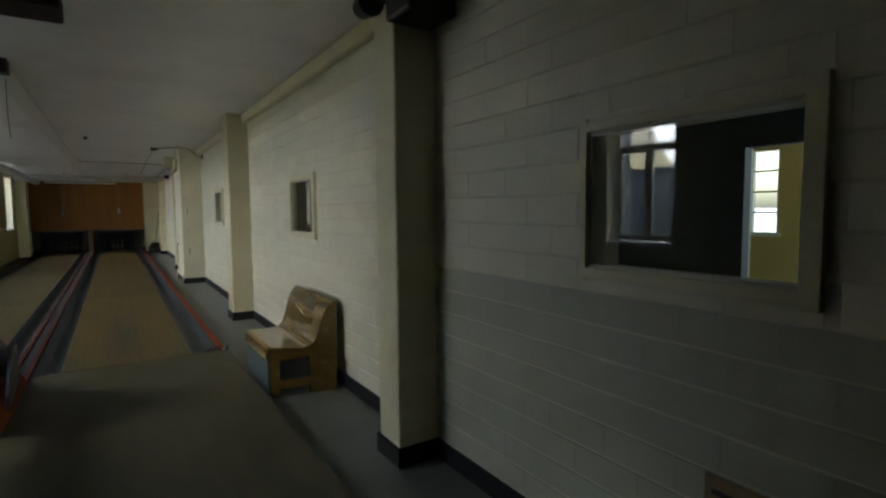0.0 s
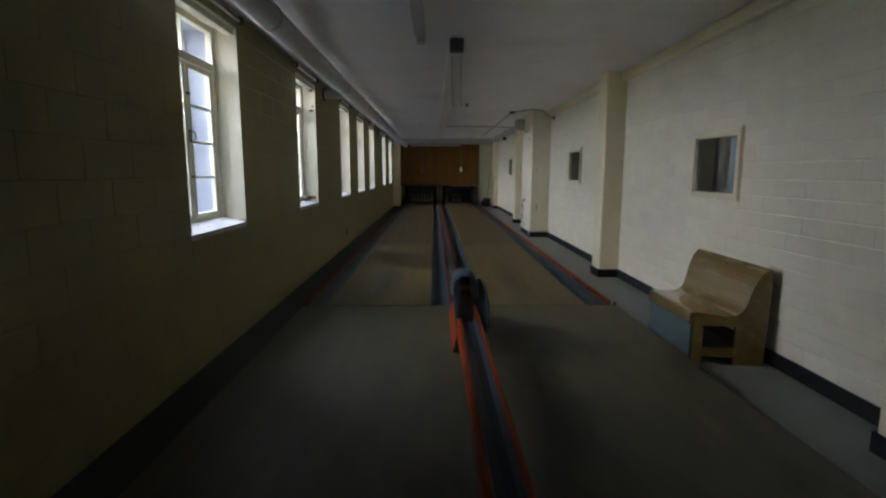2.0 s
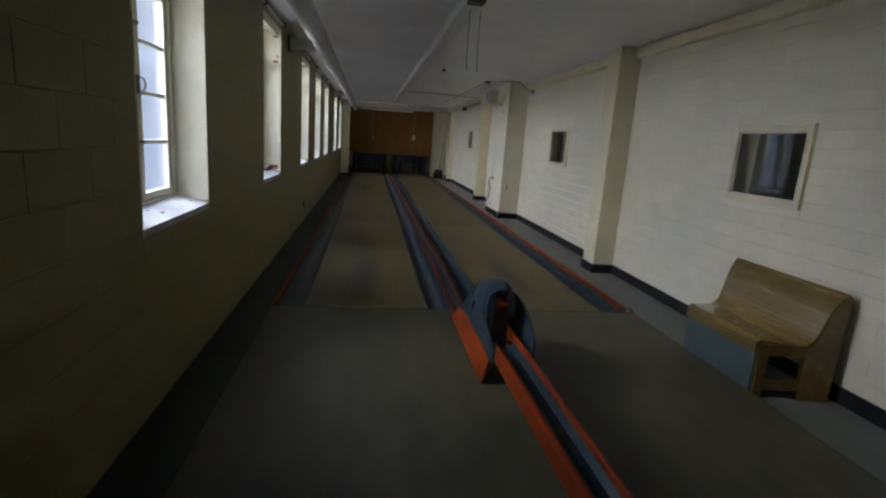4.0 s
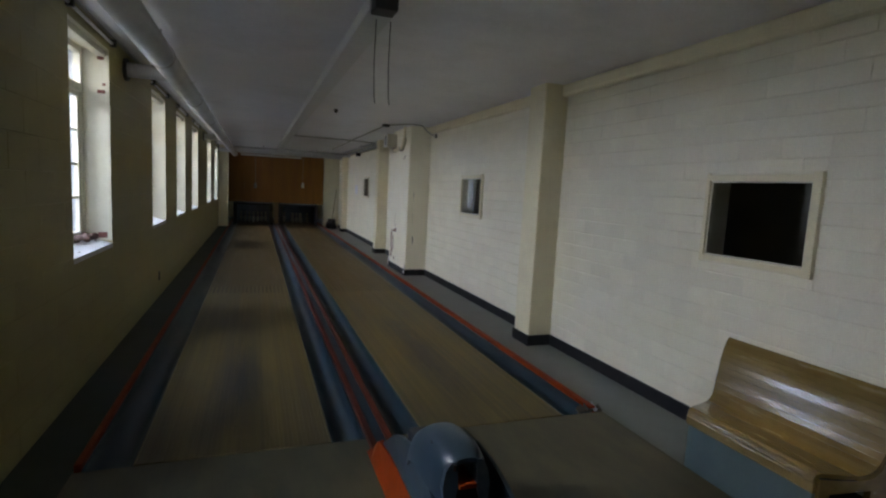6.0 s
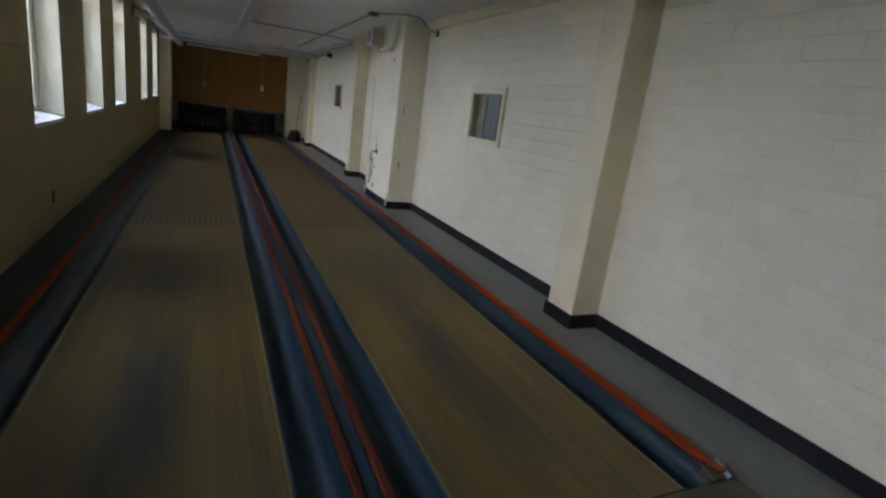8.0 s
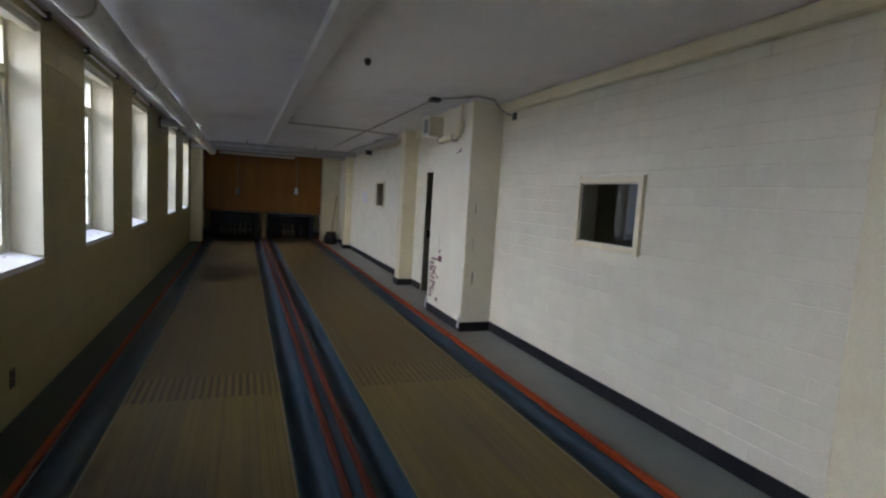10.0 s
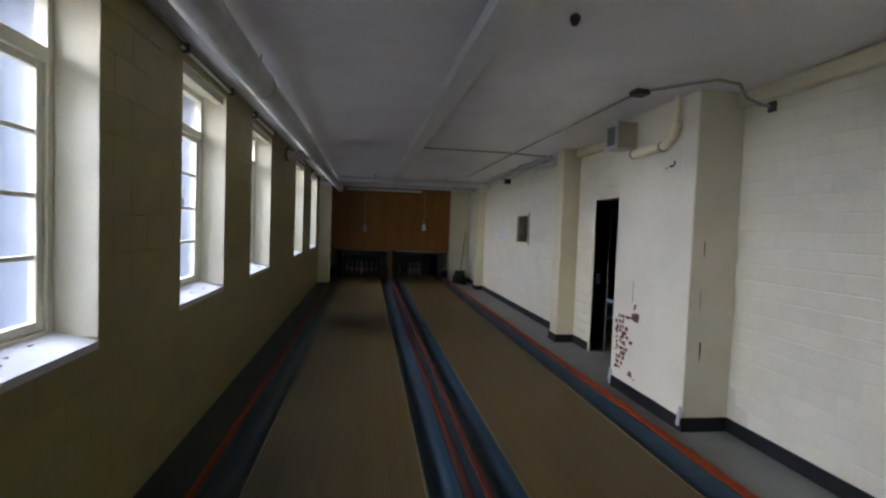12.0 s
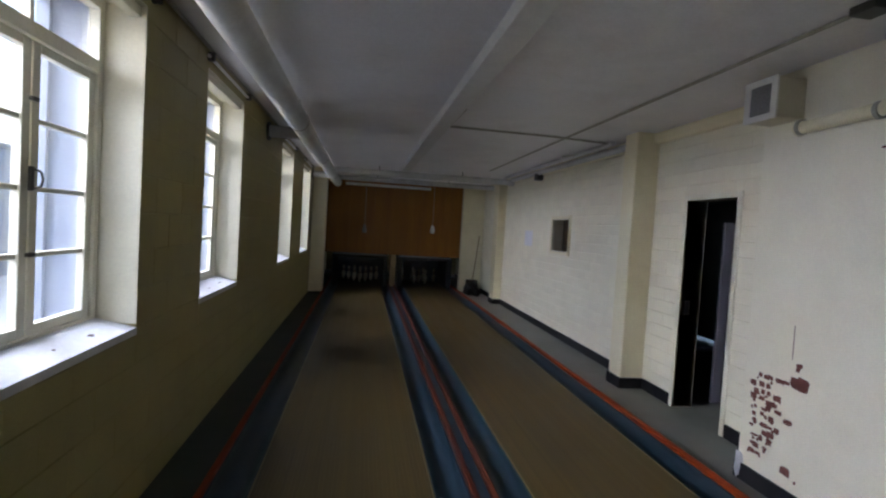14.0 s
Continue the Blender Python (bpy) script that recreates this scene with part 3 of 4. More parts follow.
solid("leaning_board", boxes((2.5, 2.6, 14.9, 14.935, FZ, 1.80), bev=0.004), M_LILAC, "lilac-grey painted board standing in the dark side room", "board")
part("strike_plate", boxes((XE + 0.04, XE + 0.10, d1 - 0.004, d1 + 0.001, 0.86, 1.0)), M_DARK, door)
solid("fallen_board", boxes((3.3, 4.6, 17.25, 17.32, FZ, FZ + 0.06), bev=0.006), M_LILAC, "pale board on the floor of the dark side room", "board")

# ---- north end: mask wall, pin decks, pins ----
YM = 23.4
mask = thing("mask_wall", (-0.4, YM, 0.8), "orange-brown wood panelled wall above the pin decks", "wall", kind="structure")
x = -2.12
k = 0
while x < 1.36:
    w = min(0.61, 1.37 - x)
    part("panel", boxes((x + 0.0005, x + w - 0.0005, YM, YM + 0.03, 0.80, H - 0.004)), M_PANEL, mask)
    x += w
part("edge_trim", boxes((1.37, 1.405, YM - 0.01, YM + 0.05, -0.07, H - 0.004), bev=0.003), M_REVEAL, mask, "pale cream edge trim")
part("return_wall", boxes((1.405, XE - 0.01, YM + 0.02, YM + 0.08, -0.07, H - 0.004)), M_YELLOW, mask, "cream painted return wall")
part("edge_trim", boxes((XW, -2.12, YM, YM + 0.05, -0.07, H - 0.004)), M_YELLOW, mask)


def pin_deck(xc, n):
    t = thing("pin_deck_mask", (xc, YM - 0.12, 0), "dark steel mask frame round the pin deck with pale top edge", "bowling machine", "pin deck masks")
    w = 0.70
    part("side_post", boxes((xc - w, xc - w + 0.13, YM - 0.14, YM + 0.02, -0.01, 0.70), bev=0.012), M_BLACK, t)
    part("side_post", boxes((xc + w - 0.13, xc + w, YM - 0.14, YM + 0.02, -0.01, 0.70), bev=0.012), M_BLACK, t)
    part("lintel", boxes((xc - w, xc + w, YM - 0.16, YM - 0.002, 0.70, 0.765), bev=0.012), M_BLACK, t)
    part("top_edge", boxes((xc - w + 0.01, xc + w - 0.01, YM - 0.17, YM - 0.01, 0.765, 0.79), bev=0.006), M_GREYB, t, "pale blue-grey top edge")
    part("kickback", boxes((xc - w + 0.02, xc - w + 0.06, YM + 0.03, 25.4, -0.05, 0.95)), M_BLACK, t)
    part("kickback", boxes((xc + w - 0.06, xc + w - 0.02, YM + 0.03, 25.4, -0.05, 0.95)), M_BLACK, t)
    part("curtain", boxes((xc - w + 0.06, xc + w - 0.06, 25.25, 25.3, -0.05, 1.3)), M_GREYB, t, "blue-grey padded pit curtain")


C1, C2 = (L1[0] + L1[1]) / 2, (L2[0] + L2[1]) / 2
pin_deck(C1, 1)
pin_deck(C2, 2)
solid("deck_post", boxes((-0.44, -0.30, YM - 0.2, YM + 0.02, 0.0, 0.80), bev=0.01), M_WOODD, "tan wooden post between the two pin decks", "post")


def bowling_pin():
    bm = bmesh.new()
    prof = [(0.026, 0.0), (0.029, 0.01), (0.036, 0.05), (0.058, 0.105), (0.0605, 0.125), (0.054, 0.16), (0.036, 0.205), (0.025, 0.235), (0.0228, 0.255), (0.025, 0.29), (0.032, 0.33), (0.0323, 0.345), (0.027, 0.367), (0.014, 0.379), (0.004, 0.381)]
    lathe(bm, prof, (0, 0, 0), 16)
    p = thing("bowling_pin", (0, 0, 0), "ivory bowling pin with red neck stripe", "bowling pin", "bowling pins")
    part("body", bm, M_IVORY, p, smooth=True)
    for z, r in ((0.238, 0.0262), (0.268, 0.0245)):
        bm = bmesh.new()
        tube(bm, (0, 0, z - 0.006), (0, 0, z + 0.006), r, 16)
        part("stripe", bm, M_RED, p, smooth=True)
    return p


first = bowling_pin()
spots = []
for c, keep in ((C1, (0, 1, 2, 3, 4, 5, 6, 7, 8, 9)), (C2, (1, 2, 4, 6, 7, 8, 9))):
    k = 0
    for row in range(4):
        for j in range(row + 1):
            if k in keep:
                spots.append((c + (j - row / 2) * 0.305, 24.0 + row * 0.264))
            k += 1
first.matrix_basis = pose(spots[0][0], spots[0][1], -0.0004)
for s in spots[1:]:
    copy_thing(first, pose(s[0], s[1], -0.0004, 0, 0, 37 * s[0]))

# hanging pendant lamps and strip light before the mask wall


def pendant(x, y, z, label, m):
    p = thing("pendant_lamp", (x, y, z), label, "lamp", "lamps before the pin decks")
    bm = bmesh.new()
    lathe(bm, [(0.02, 0.12), (0.03, 0.10), (0.05, 0.02), (0.055, -0.06), (0.05, -0.075), (0.03, -0.08)], (x, y, z), 14)
    part("shade", bm, m, p, smooth=True)
    bm = bmesh.new()
    tube(bm, (x, y, z + 0.1), (x, y, H), 0.006, 8)
    part("cord", bm, M_COND, p)


pendant(0.55, 22.9, 1.50, "white enamel pendant lamp on a long cord", M_WHITEM)
pendant(-1.13, 22.9, 1.42, "dull grey pendant lamp on a long cord", M_GRILLE)
strip = thing("strip_light", (-0.5, 23.2, 2.52), "pale strip light housing above the pin decks", "lamp")
part("housing", boxes((-1.65, 0.5, 23.2, 23.33, 2.51, 2.57), bev=0.01), M_WHITEM, strip)
for xx in (-1.4, -0.5, 0.3):
    part("bracket", boxes((xx, xx + 0.03, 23.24, 23.28, 2.57, H)), M_DARK, strip)

# broom and dark bundle in the corner past the last pilaster
broom = thing("push_broom", (1.72, 23.2, FZ), "worn broom leaning on the cream wall", "broom")
bm = bmesh.new()
tube(bm, (1.72, 23.22, 0.22), (1.88, 23.40, 1.42), 0.014, 10)
part("handle", bm, M_WOODD, broom, smooth=True)
bm = bmesh.new()
box(bm, 1.55, 1.85, 23.14, 23.26, FZ + 0.14, FZ + 0.34, bev=0.02)
for i in range(40):
    xx, yy = 1.55 + 0.3 * i / 39, 23.16 + 0.08 * ((i * 7) % 5) / 4
    tube(bm, (xx, yy, FZ + 0.15), (xx + 0.04 * math.sin(i * 1.7), yy + 0.03 * math.cos(i * 2.3), FZ), 0.012, 5)
part("brush", bm, M_BRISTLE, broom)
bm = bmesh.new()
bmesh.ops.create_icosphere(bm, subdivisions=4, radius=1.0)
for v in bm.verts:
    q = v.co.copy()
    up = max(q.z, -0.55)
    wide = 1.0 if up < 0 else 1.0 - 0.45 * up * up
    v.co = Vector((q.x * 0.18 * wide, q.y * 0.42 * wide, up * 0.21)) * (1 + 0.5 * noise.noise(q * 1.7) + 0.16 * noise.noise(q * 5))
    v.co += Vector((1.66, 22.85, FZ + 0.12))
    v.co.z = max(v.co.z, FZ)
solid("rubbish_bag", bm, M_BAG, "slumped dark brown rubbish sack against the wall", "bag", smooth=True)

# ---- pipes and ceiling fittings ----
PX, PZ, PR = -1.84, 2.535, 0.098
bm = bmesh.new()
tube(bm, (PX, YS, PZ), (PX, 23.1, PZ), PR, 20)
pipe = thing("heating_pipe", (PX, 10, PZ), "thick white wrapped heating pipe under the ceiling", "pipe")
part("pipe_run", bm, M_PIPE, pipe, smooth=True)
for yy in (1.2, 4.5, 7.6, 9.9, 12.15, 15.4, 18.2, 21.0):
    bm = bmesh.new()
    tube(bm, (PX, yy - 0.02, PZ), (PX, yy + 0.02, PZ), PR + 0.006, 20)
    band = part("band", bm, M_COND, pipe, smooth=True)
    bm = bmesh.new()
    tube(bm, (PX, yy, PZ + PR), (PX, yy, H), 0.007, 8)
    part("hanger_rod", bm, M_COND, band)
for yy in (8.55, 16.3, 21.45):
    bm = bmesh.new()
    tube(bm, (XW + 0.002, yy, PZ + 0.02), (PX, yy, PZ + 0.02), 0.068, 16)
    part("branch", bm, M_PIPE, pipe, smooth=True)
    bm = bmesh.new()
    tube(bm, (XW + 0.002, yy, PZ + 0.02), (XW + 0.03, yy, PZ + 0.02), 0.105, 16)
    part("collar", bm, M_DARK, pipe, smooth=True)
for nm, yy, z, r in (("cross_pipe", 20.6, 2.60, 0.06), ("cross_pipe", 22.3, 2.60, 0.055)):
    bm = bmesh.new()
    tube(bm, (PX + 0.02, yy, z), (1.9, yy, z), r, 16)
    cp = thing(nm, (0, yy, z), "white wrapped pipe crossing under the ceiling", "pipe", "cross pipes")
    part("pipe_run", bm, M_PIPE, cp, smooth=True)
    for xx in (-0.9, 0.8):
        bm = bmesh.new()
        tube(bm, (xx, yy, z), (xx, yy, H), 0.008, 8)
        part("hanger_rod", bm, M_DARK, cp)

# boxed raceway down the middle of the ceiling
race = thing("ceiling_raceway", (-0.37, 12, H), "long grey boxed cable raceway under the ceiling", "raceway")
part("channel", boxes((-0.465, -0.30, 6.02, 20.5, H - 0.095, H - 0.001), bev=0.006), M_WHITEM, race)
part("end_box", boxes((-0.455, -0.315, 5.9, 6.05, H - 0.12, H - 0.001), bev=0.008), M_DARK, race, "dark metal end box")
for xx, yy in ((-0.43, 5.99), (-0.34, 5.99)):
    bm = bmesh.new()
    bent(bm, [(xx, yy, H - 0.16), (xx - 0.004, yy, H - 0.42), (xx + 0.003, yy, H - 0.62), (xx + 0.012, yy, H - 0.66)], 0.003, 6)
    part("dangling_wire", bm, M_DARK, race)

fl = thing("fluorescent_fitting", (-0.72, 4.8, H), "broken fluorescent fitting hanging from the ceiling", "lamp")
part("body", boxes((-0.80, -0.70, 4.25, 5.55, H - 0.085, H - 0.03), bev=0.01), M_PIPE, fl)
part("end_cap", boxes((-0.84, -0.71, 4.15, 4.3, H - 0.11, H - 0.001), bev=0.008), M_DARK, fl)
part("end_cap", boxes((-0.78, -0.70, 5.5, 5.62, H - 0.14, H - 0.02), bev=0.008), M_PIPE, fl)

db = thing("dark_beam_fitting", (-0.4, 3.6, H), "long dark brown lamp housing fixed under the ceiling", "lamp")
part("housing", boxes((-1.9, 0.21, 3.42, 3.72, H - 0.29, H - 0.18), bev=0.012), M_RUBBLE, db)
part("stem", boxes((-0.1, -0.04, 3.54, 3.6, H - 0.18, H)), M_DARK, db)
part("stem", boxes((-1.5, -1.44, 3.54, 3.6, H - 0.18, H)), M_DARK, db)

# dark flood lamp and box on the first pilaster
fd = thing("flood_lamp", (1.7, 2.7, 2.55), "dark round flood lamp and box at the pilaster head", "lamp")
part("box", boxes((1.66, 1.95, 2.44, 2.70, 2.42, 2.66), bev=0.02), M_DARK, fd)
bm = bmesh.new()
tube(bm, (1.60, 2.86, 2.53), (1.60, 2.74, 2.53), 0.055, 16, 0.075)
part("lamp_head", bm, M_DARK, fd, smooth=True)
bm = bmesh.new()
tube(bm, (1.62, 2.78, 2.54), (1.76, 2.6, 2.54), 0.015, 10)
part("arm", bm, M_DARK, fd)

# conduits
ct = thing("ceiling_conduit", (1.15, 14, H), "thin grey conduit along the ceiling with junction boxes", "conduit")
bm = bmesh.new()
bent(bm, [(1.985, 11.8, 2.56), (1.90, 11.84, 2.58), (1.83, 11.9, H - 0.10), (1.72, 11.84, H - 0.02), (1.50, 11.8, H - 0.014), (1.14, 12.28, H - 0.014), (1.16, 16.0, H - 0.014), (1.2, 19.9, H - 0.014)], 0.012, 8)
part("tube", bm, M_COND, ct, smooth=True)
bm = bmesh.new()
bent(bm, [(-0.27, 14.9, H - 0.05), (-0.26, 15.93, H - 0.02), (1.0, 16.0, H - 0.014), (1.75, 16.05, H - 0.03), (1.85, 16.4, H - 0.05), (1.6, 17.2, H - 0.05)], 0.011, 8)
part("tube", bm, M_COND, ct, smooth=True)
part("junction_box", boxes((1.08, 1.20, 12.2, 12.33, H - 0.045, H - 0.001), bev=0.006), M_DARK, ct)
part("junction_box", boxes((1.958, 1.984, 11.765, 11.835, 2.52, 2.60), bev=0.006), M_DARK, ct)
bm = bmesh.new()
tube(bm, (1.86, 15.64, H - 0.09), (1.86, 20.6, H - 0.09), 0.042, 12)
tube(bm, (1.72, 15.9, H - 0.05), (1.72, 20.6, H - 0.05), 0.03, 12)
part("large_tube", bm, M_PIPE, ct, smooth=True)
part("junction_box", boxes((1.82, 1.94, 18.9, 19.05, H - 0.22, H - 0.1), bev=0.006), M_DARK, ct)

# thin sprinkler line over the west windows
wl = thing("window_conduit", (XW + 0.05, 12, 2.68), "thin grey conduit over the west windows", "conduit")
bm = bmesh.new()
tube(bm, (XW + 0.03, YS, H - 0.03), (XW + 0.03, 22, H - 0.03), 0.011, 8)
part("tube", bm, M_COND, wl, smooth=True)
for a, b in WINDOWS:
    bm = bmesh.new()
    tube(bm, (XW + 0.02, a - 0.06, H - 0.075), (XW + 0.02, b + 0.1, H - 0.075), 0.012, 8)
    part("curtain_rod", bm, M_WHITEM, wl, "white curtain rail", smooth=True)
    for yy in (a - 0.02, b + 0.05):
        part("rail_bracket", boxes((XW, XW + 0.05, yy - 0.015, yy + 0.015, H - 0.10, H - 0.04)), M_DARK, wl)

det = thing("smoke_detector", (0.04, 10.98, H), "small dark ceiling detector", "detector")
bm = bmesh.new()
lathe(bm, [(0.02, 0.0), (0.03, -0.012), (0.03, -0.03), (0.018, -0.055), (0.008, -0.06)], (0.04, 10.98, H), 12)
part("body", bm, M_DARK, det, smooth=True)

# speaker box and painted pipe on the broad pier
FX = 1.575
sp = thing("vent_box", (FX - 0.1, 13.2, 2.5), "white metal vent box with square grille", "vent")
part("housing", boxes((1.375, FX, 13.06, 13.33, 2.40, 2.66), bev=0.008), M_REVEAL, sp)
part("frame", boxes((1.36, 1.375, 13.055, 13.335, 2.395, 2.435), (1.36, 1.375, 13.055, 13.335, 2.625, 2.665), (1.36, 1.375, 13.055, 13.105, 2.435, 2.625), (1.36, 1.375, 13.285, 13.335, 2.435, 2.625), bev=0.003), M_WHITEM, sp, "white grille frame")
part("grille", boxes((1.37, 1.374, 13.105, 13.285, 2.435, 2.625)), M_GRILLE, sp, "grey grille")
for k in range(9):
    z = 2.441 + k * 0.0205
    part("slat", boxes((1.364, 1.371, 13.105, 13.285, z, z + 0.009)), M_GRILLE, sp)
wp = thing("wall_pipe", (FX - 0.05, 12.8, 2.35), "cream painted pipe bending up the pier", "pipe")
bm = bmesh.new()
bent(bm, [(FX, 13.08, 2.335), (FX - 0.05, 13.04, 2.335), (FX - 0.05, 12.5, 2.345), (FX - 0.05, 12.37, 2.42), (FX - 0.05, 12.33, 2.52)], 0.04, 14)
part("pipe_run", bm, M_YELLOW, wp, smooth=True)
bm = bmesh.new()
tube(bm, (FX - 0.05, 12.33, 2.5), (FX - 0.05, 12.33, H), 0.018, 12)
part("riser", bm, M_YELLOW, wp, smooth=True)
for yy in (13.02, 12.52):
    bm = bmesh.new()
    tube(bm, (FX - 0.05, yy - 0.012, 2.34), (FX - 0.05, yy + 0.012, 2.34), 0.049, 14)
    part("clamp", bm, M_COND, wp)

# bare brick where paint has come off the pier
r = random.Random(11)
pb = thing("bare_brick_patch", (FX, 13.1, 0.5), "bare red brick where the paint has peeled", "brick patch", kind="structure")


def chip(y, z, w, h):
    bm = bmesh.new()
    n = 11
    c = Vector((FX - 0.0015, y, z))
    vs = []
    for i in range(n):
        t = 2 * math.pi * i / n
        k = r.uniform(0.7, 1.1)
        cy, cz = math.cos(t), math.sin(t)
        vs.append(bm.verts.new((c.x, y + 0.5 * w * k * math.copysign(abs(cy) ** 0.5, cy), z + 0.5 * h * k * math.copysign(abs(cz) ** 0.5, cz))))
    f = bm.faces.new(vs)
    ex = bmesh.ops.extrude_face_region(bm, geom=[f])
    bmesh.ops.translate(bm, verts=[v for v in ex["geom"] if isinstance(v, bmesh.types.BMVert)], vec=(-0.002, 0, 0))
    part("brick", bm, M_BRICK, pb)


chip(12.89, 0.735, 0.10, 0.09)
chip(12.95, 0.73, 0.09, 0.075)
chip(13.02, 0.715, 0.07, 0.028)
chip(12.93, 0.845, 0.05, 0.03)
chip(12.935, 0.82, 0.035, 0.03)
chip(12.985, 0.98, 0.006, 0.22)
for row in range(11):
    z = 0.70 - row * 0.052
    for j in range(4 - (row > 7)):
        if r.random() < 0.84:
            y = 13.245 - j * 0.058 + r.uniform(-0.02, 0.02) + 0.02 * (row % 2)
            chip(y, z + r.uniform(-0.012, 0.012), r.uniform(0.03, 0.075), r.uniform(0.02, 0.048))
            if r.random() < 0.4:
                chip(y + r.uniform(-0.03, 0.03), z - 0.022, r.uniform(0.012, 0.03), r.uniform(0.012, 0.03))
chip(12.98, 0.47, 0.07, 0.035)
chip(12.97, 0.155, 0.085, 0.06)
chip(12.89, 0.12, 0.02, 0.02)
for y, z, w, h in ((12.44, 2.16, 0.09, 0.02), (12.40, 2.18, 0.03, 0.05), (12.52, 2.15, 0.04, 0.015)):
    chip(y, z, w, h)

# small slots and switch plates
for nm, x, y, z, lab in (("wall_outlet", XW, 10.27, 0.27, "small dark outlet plate low on the wall"),):
    o = thing(nm, (x, y, z), lab, "outlet")
    part("plate", boxes((x, x + 0.012, y - 0.035, y + 0.035, z - 0.06, z + 0.06), bev=0.003), M_DARK, o)
    part("socket", boxes((x + 0.012, x + 0.016, y - 0.018, y + 0.018, z - 0.045, z - 0.008)), M_BLACK, o)
    part("socket", boxes((x + 0.012, x + 0.016, y - 0.018, y + 0.018, z + 0.008, z + 0.045)), M_BLACK, o)
for x, z, w, h in ((1.70, 0.60, 0.022, 0.17), (1.69, 1.45, 0.012, 0.14), (1.68, 1.02, 0.005, 0.2)):
    bm = bmesh.new()
    ring = [(x + 0.5 * w * math.sin(t) * (0.35 + 0.65 * (0.5 + 0.5 * math.cos(t - 0.5))), z + 0.5 * h * math.cos(t)) for t in [2 * math.pi * i / 12 for i in range(12)]]
    fa, fb = [bm.verts.new((u, 12.1, v)) for u, v in ring], [bm.verts.new((u, 12.0975, v)) for u, v in ring]
    bm.faces.new(fa)
    bm.faces.new(list(reversed(fb)))
    for i in range(12):
        bm.faces.new((fa[i], fb[i], fb[(i + 1) % 12], fa[(i + 1) % 12]))
    part("scrape", bm, M_DARK, pb, "dark scrape in the pier paint")
# broken plaster at the foot of the pier's corners
for yc, w in ((13.355, 0.07), (12.13, 0.05)):
    bm = bmesh.new()
    bmesh.ops.create_icosphere(bm, subdivisions=3, radius=1.0)
    for v in bm.verts:
        k = 1 + 0.5 * noise.noise(v.co * 2.1 + Vector((yc, 0, 0)))
        v.co = Vector((1.572 + v.co.x * 0.022 * k, yc + v.co.y * w * 0.5 * k, 0.03 + v.co.z * 0.095 * k))
    part("crumbled_plaster", bm, M_SILL, pb, "white crumbled plaster at the corner", smooth=True)
# splintered end of the outer gutter at the foul line
tg = thing("gutter_end", (1.22, FOUL, 0), "splintered dark end of the lane gutter and strip", "gutter end", kind="structure")
rng = random.Random(9)
for k in range(6):
    x0 = 1.12 + 0.035 * k
    bm = bmesh.new()
    z0 = -0.005 + rng.uniform(0, 0.012)
    vs = [(x0, FOUL - 0.01, z0), (x0 + 0.03, FOUL - 0.005, z0 + 0.004), (x0 + 0.045 + rng.uniform(0, 0.02), FOUL + 0.06 + rng.uniform(0, 0.07), z0 + 0.018), (x0 + 0.012, FOUL + 0.05, z0 + 0.008)]
    lo = [bm.verts.new(c) for c in vs]
    hi = [bm.verts.new((x, y, z + 0.009)) for x, y, z in vs]
    bm.faces.new(lo)
    bm.faces.new(list(reversed(hi)))
    for i in range(4):
        bm.faces.new((lo[i], hi[i], hi[(i + 1) % 4], lo[(i + 1) % 4]))
    part("splinter", bm, M_OUTR if k == 4 else M_TAR, tg)
notice = solid("paper_notice", boxes((XE - 0.008, XE - 0.004, 19.4, 19.85, 1.33, 1.62)), M_PAPER, "faded paper notice on the brick wall", "notice")

# rubble on the second window's sill
rb = thing("sill_rubble", (-2.4, 7.9, 1.0), "broken brick rubble on the window sill", "rubble")
for k in range(7):
    bm = bmesh.new()
    bmesh.ops.create_icosphere(bm, subdivisions=2, radius=0.035)
    for v in bm.verts:
        v.co *= 1 + 0.9 * noise.noise(v.co * 26 + Vector((k, 0, 0)))
        v.co.z *= 0.75
        v.co += Vector((-2.47 + 0.03 * (k % 3), 7.55 + 0.06 * k, 1.028))
    part("lump", bm, M_RUBBLE, rb)

# low vent in the east wall near the start
v = thing("floor_vent", (XE, 0.9, 0.4), "brown metal vent low in the brick wall", "vent")
part("plate", boxes((XE - 0.012, XE - 0.001, 0.55, 1.06, 0.2, 0.56), bev=0.004), M_WOODD, v)
for k in range(8):
    part("slat", boxes((XE - 0.02, XE - 0.012, 0.58, 1.03, 0.235 + k * 0.038, 0.25 + k * 0.038)), M_DARK, v)

# ---- bench ----
bn = thing("bench", (1.65, 4.72, FZ), "varnished slatted wooden bench with curved back against the wall", "bench")
BY0, BY1 = 4.19, 5.28
prof = [(1.38, 0.30), (1.385, 0.325), (1.42, 0.34), (1.52, 0.325), (1.62, 0.312), (1.69, 0.318), (1.735, 0.35), (1.765, 0.41), (1.785, 0.48), (1.805, 0.55), (1.835, 0.615), (1.875, 0.665), (1.905, 0.685)]
ctrl = [Vector((a, 0, b)) for a, b in prof]
P = []
for i in range(len(ctrl) - 1):
    p0, p1, p2, p3 = ctrl[max(i - 1, 0)], ctrl[i], ctrl[i + 1], ctrl[min(i + 2, len(ctrl) - 1)]
    for t in (0.0, 0.5):
        P.append(0.5 * ((2 * p1) + (p2 - p0) * t + (2 * p0 - 5 * p1 + 4 * p2 - p3) * t * t + (3 * p1 - p0 - 3 * p2 + p3) * t ** 3))
P.append(ctrl[-1])
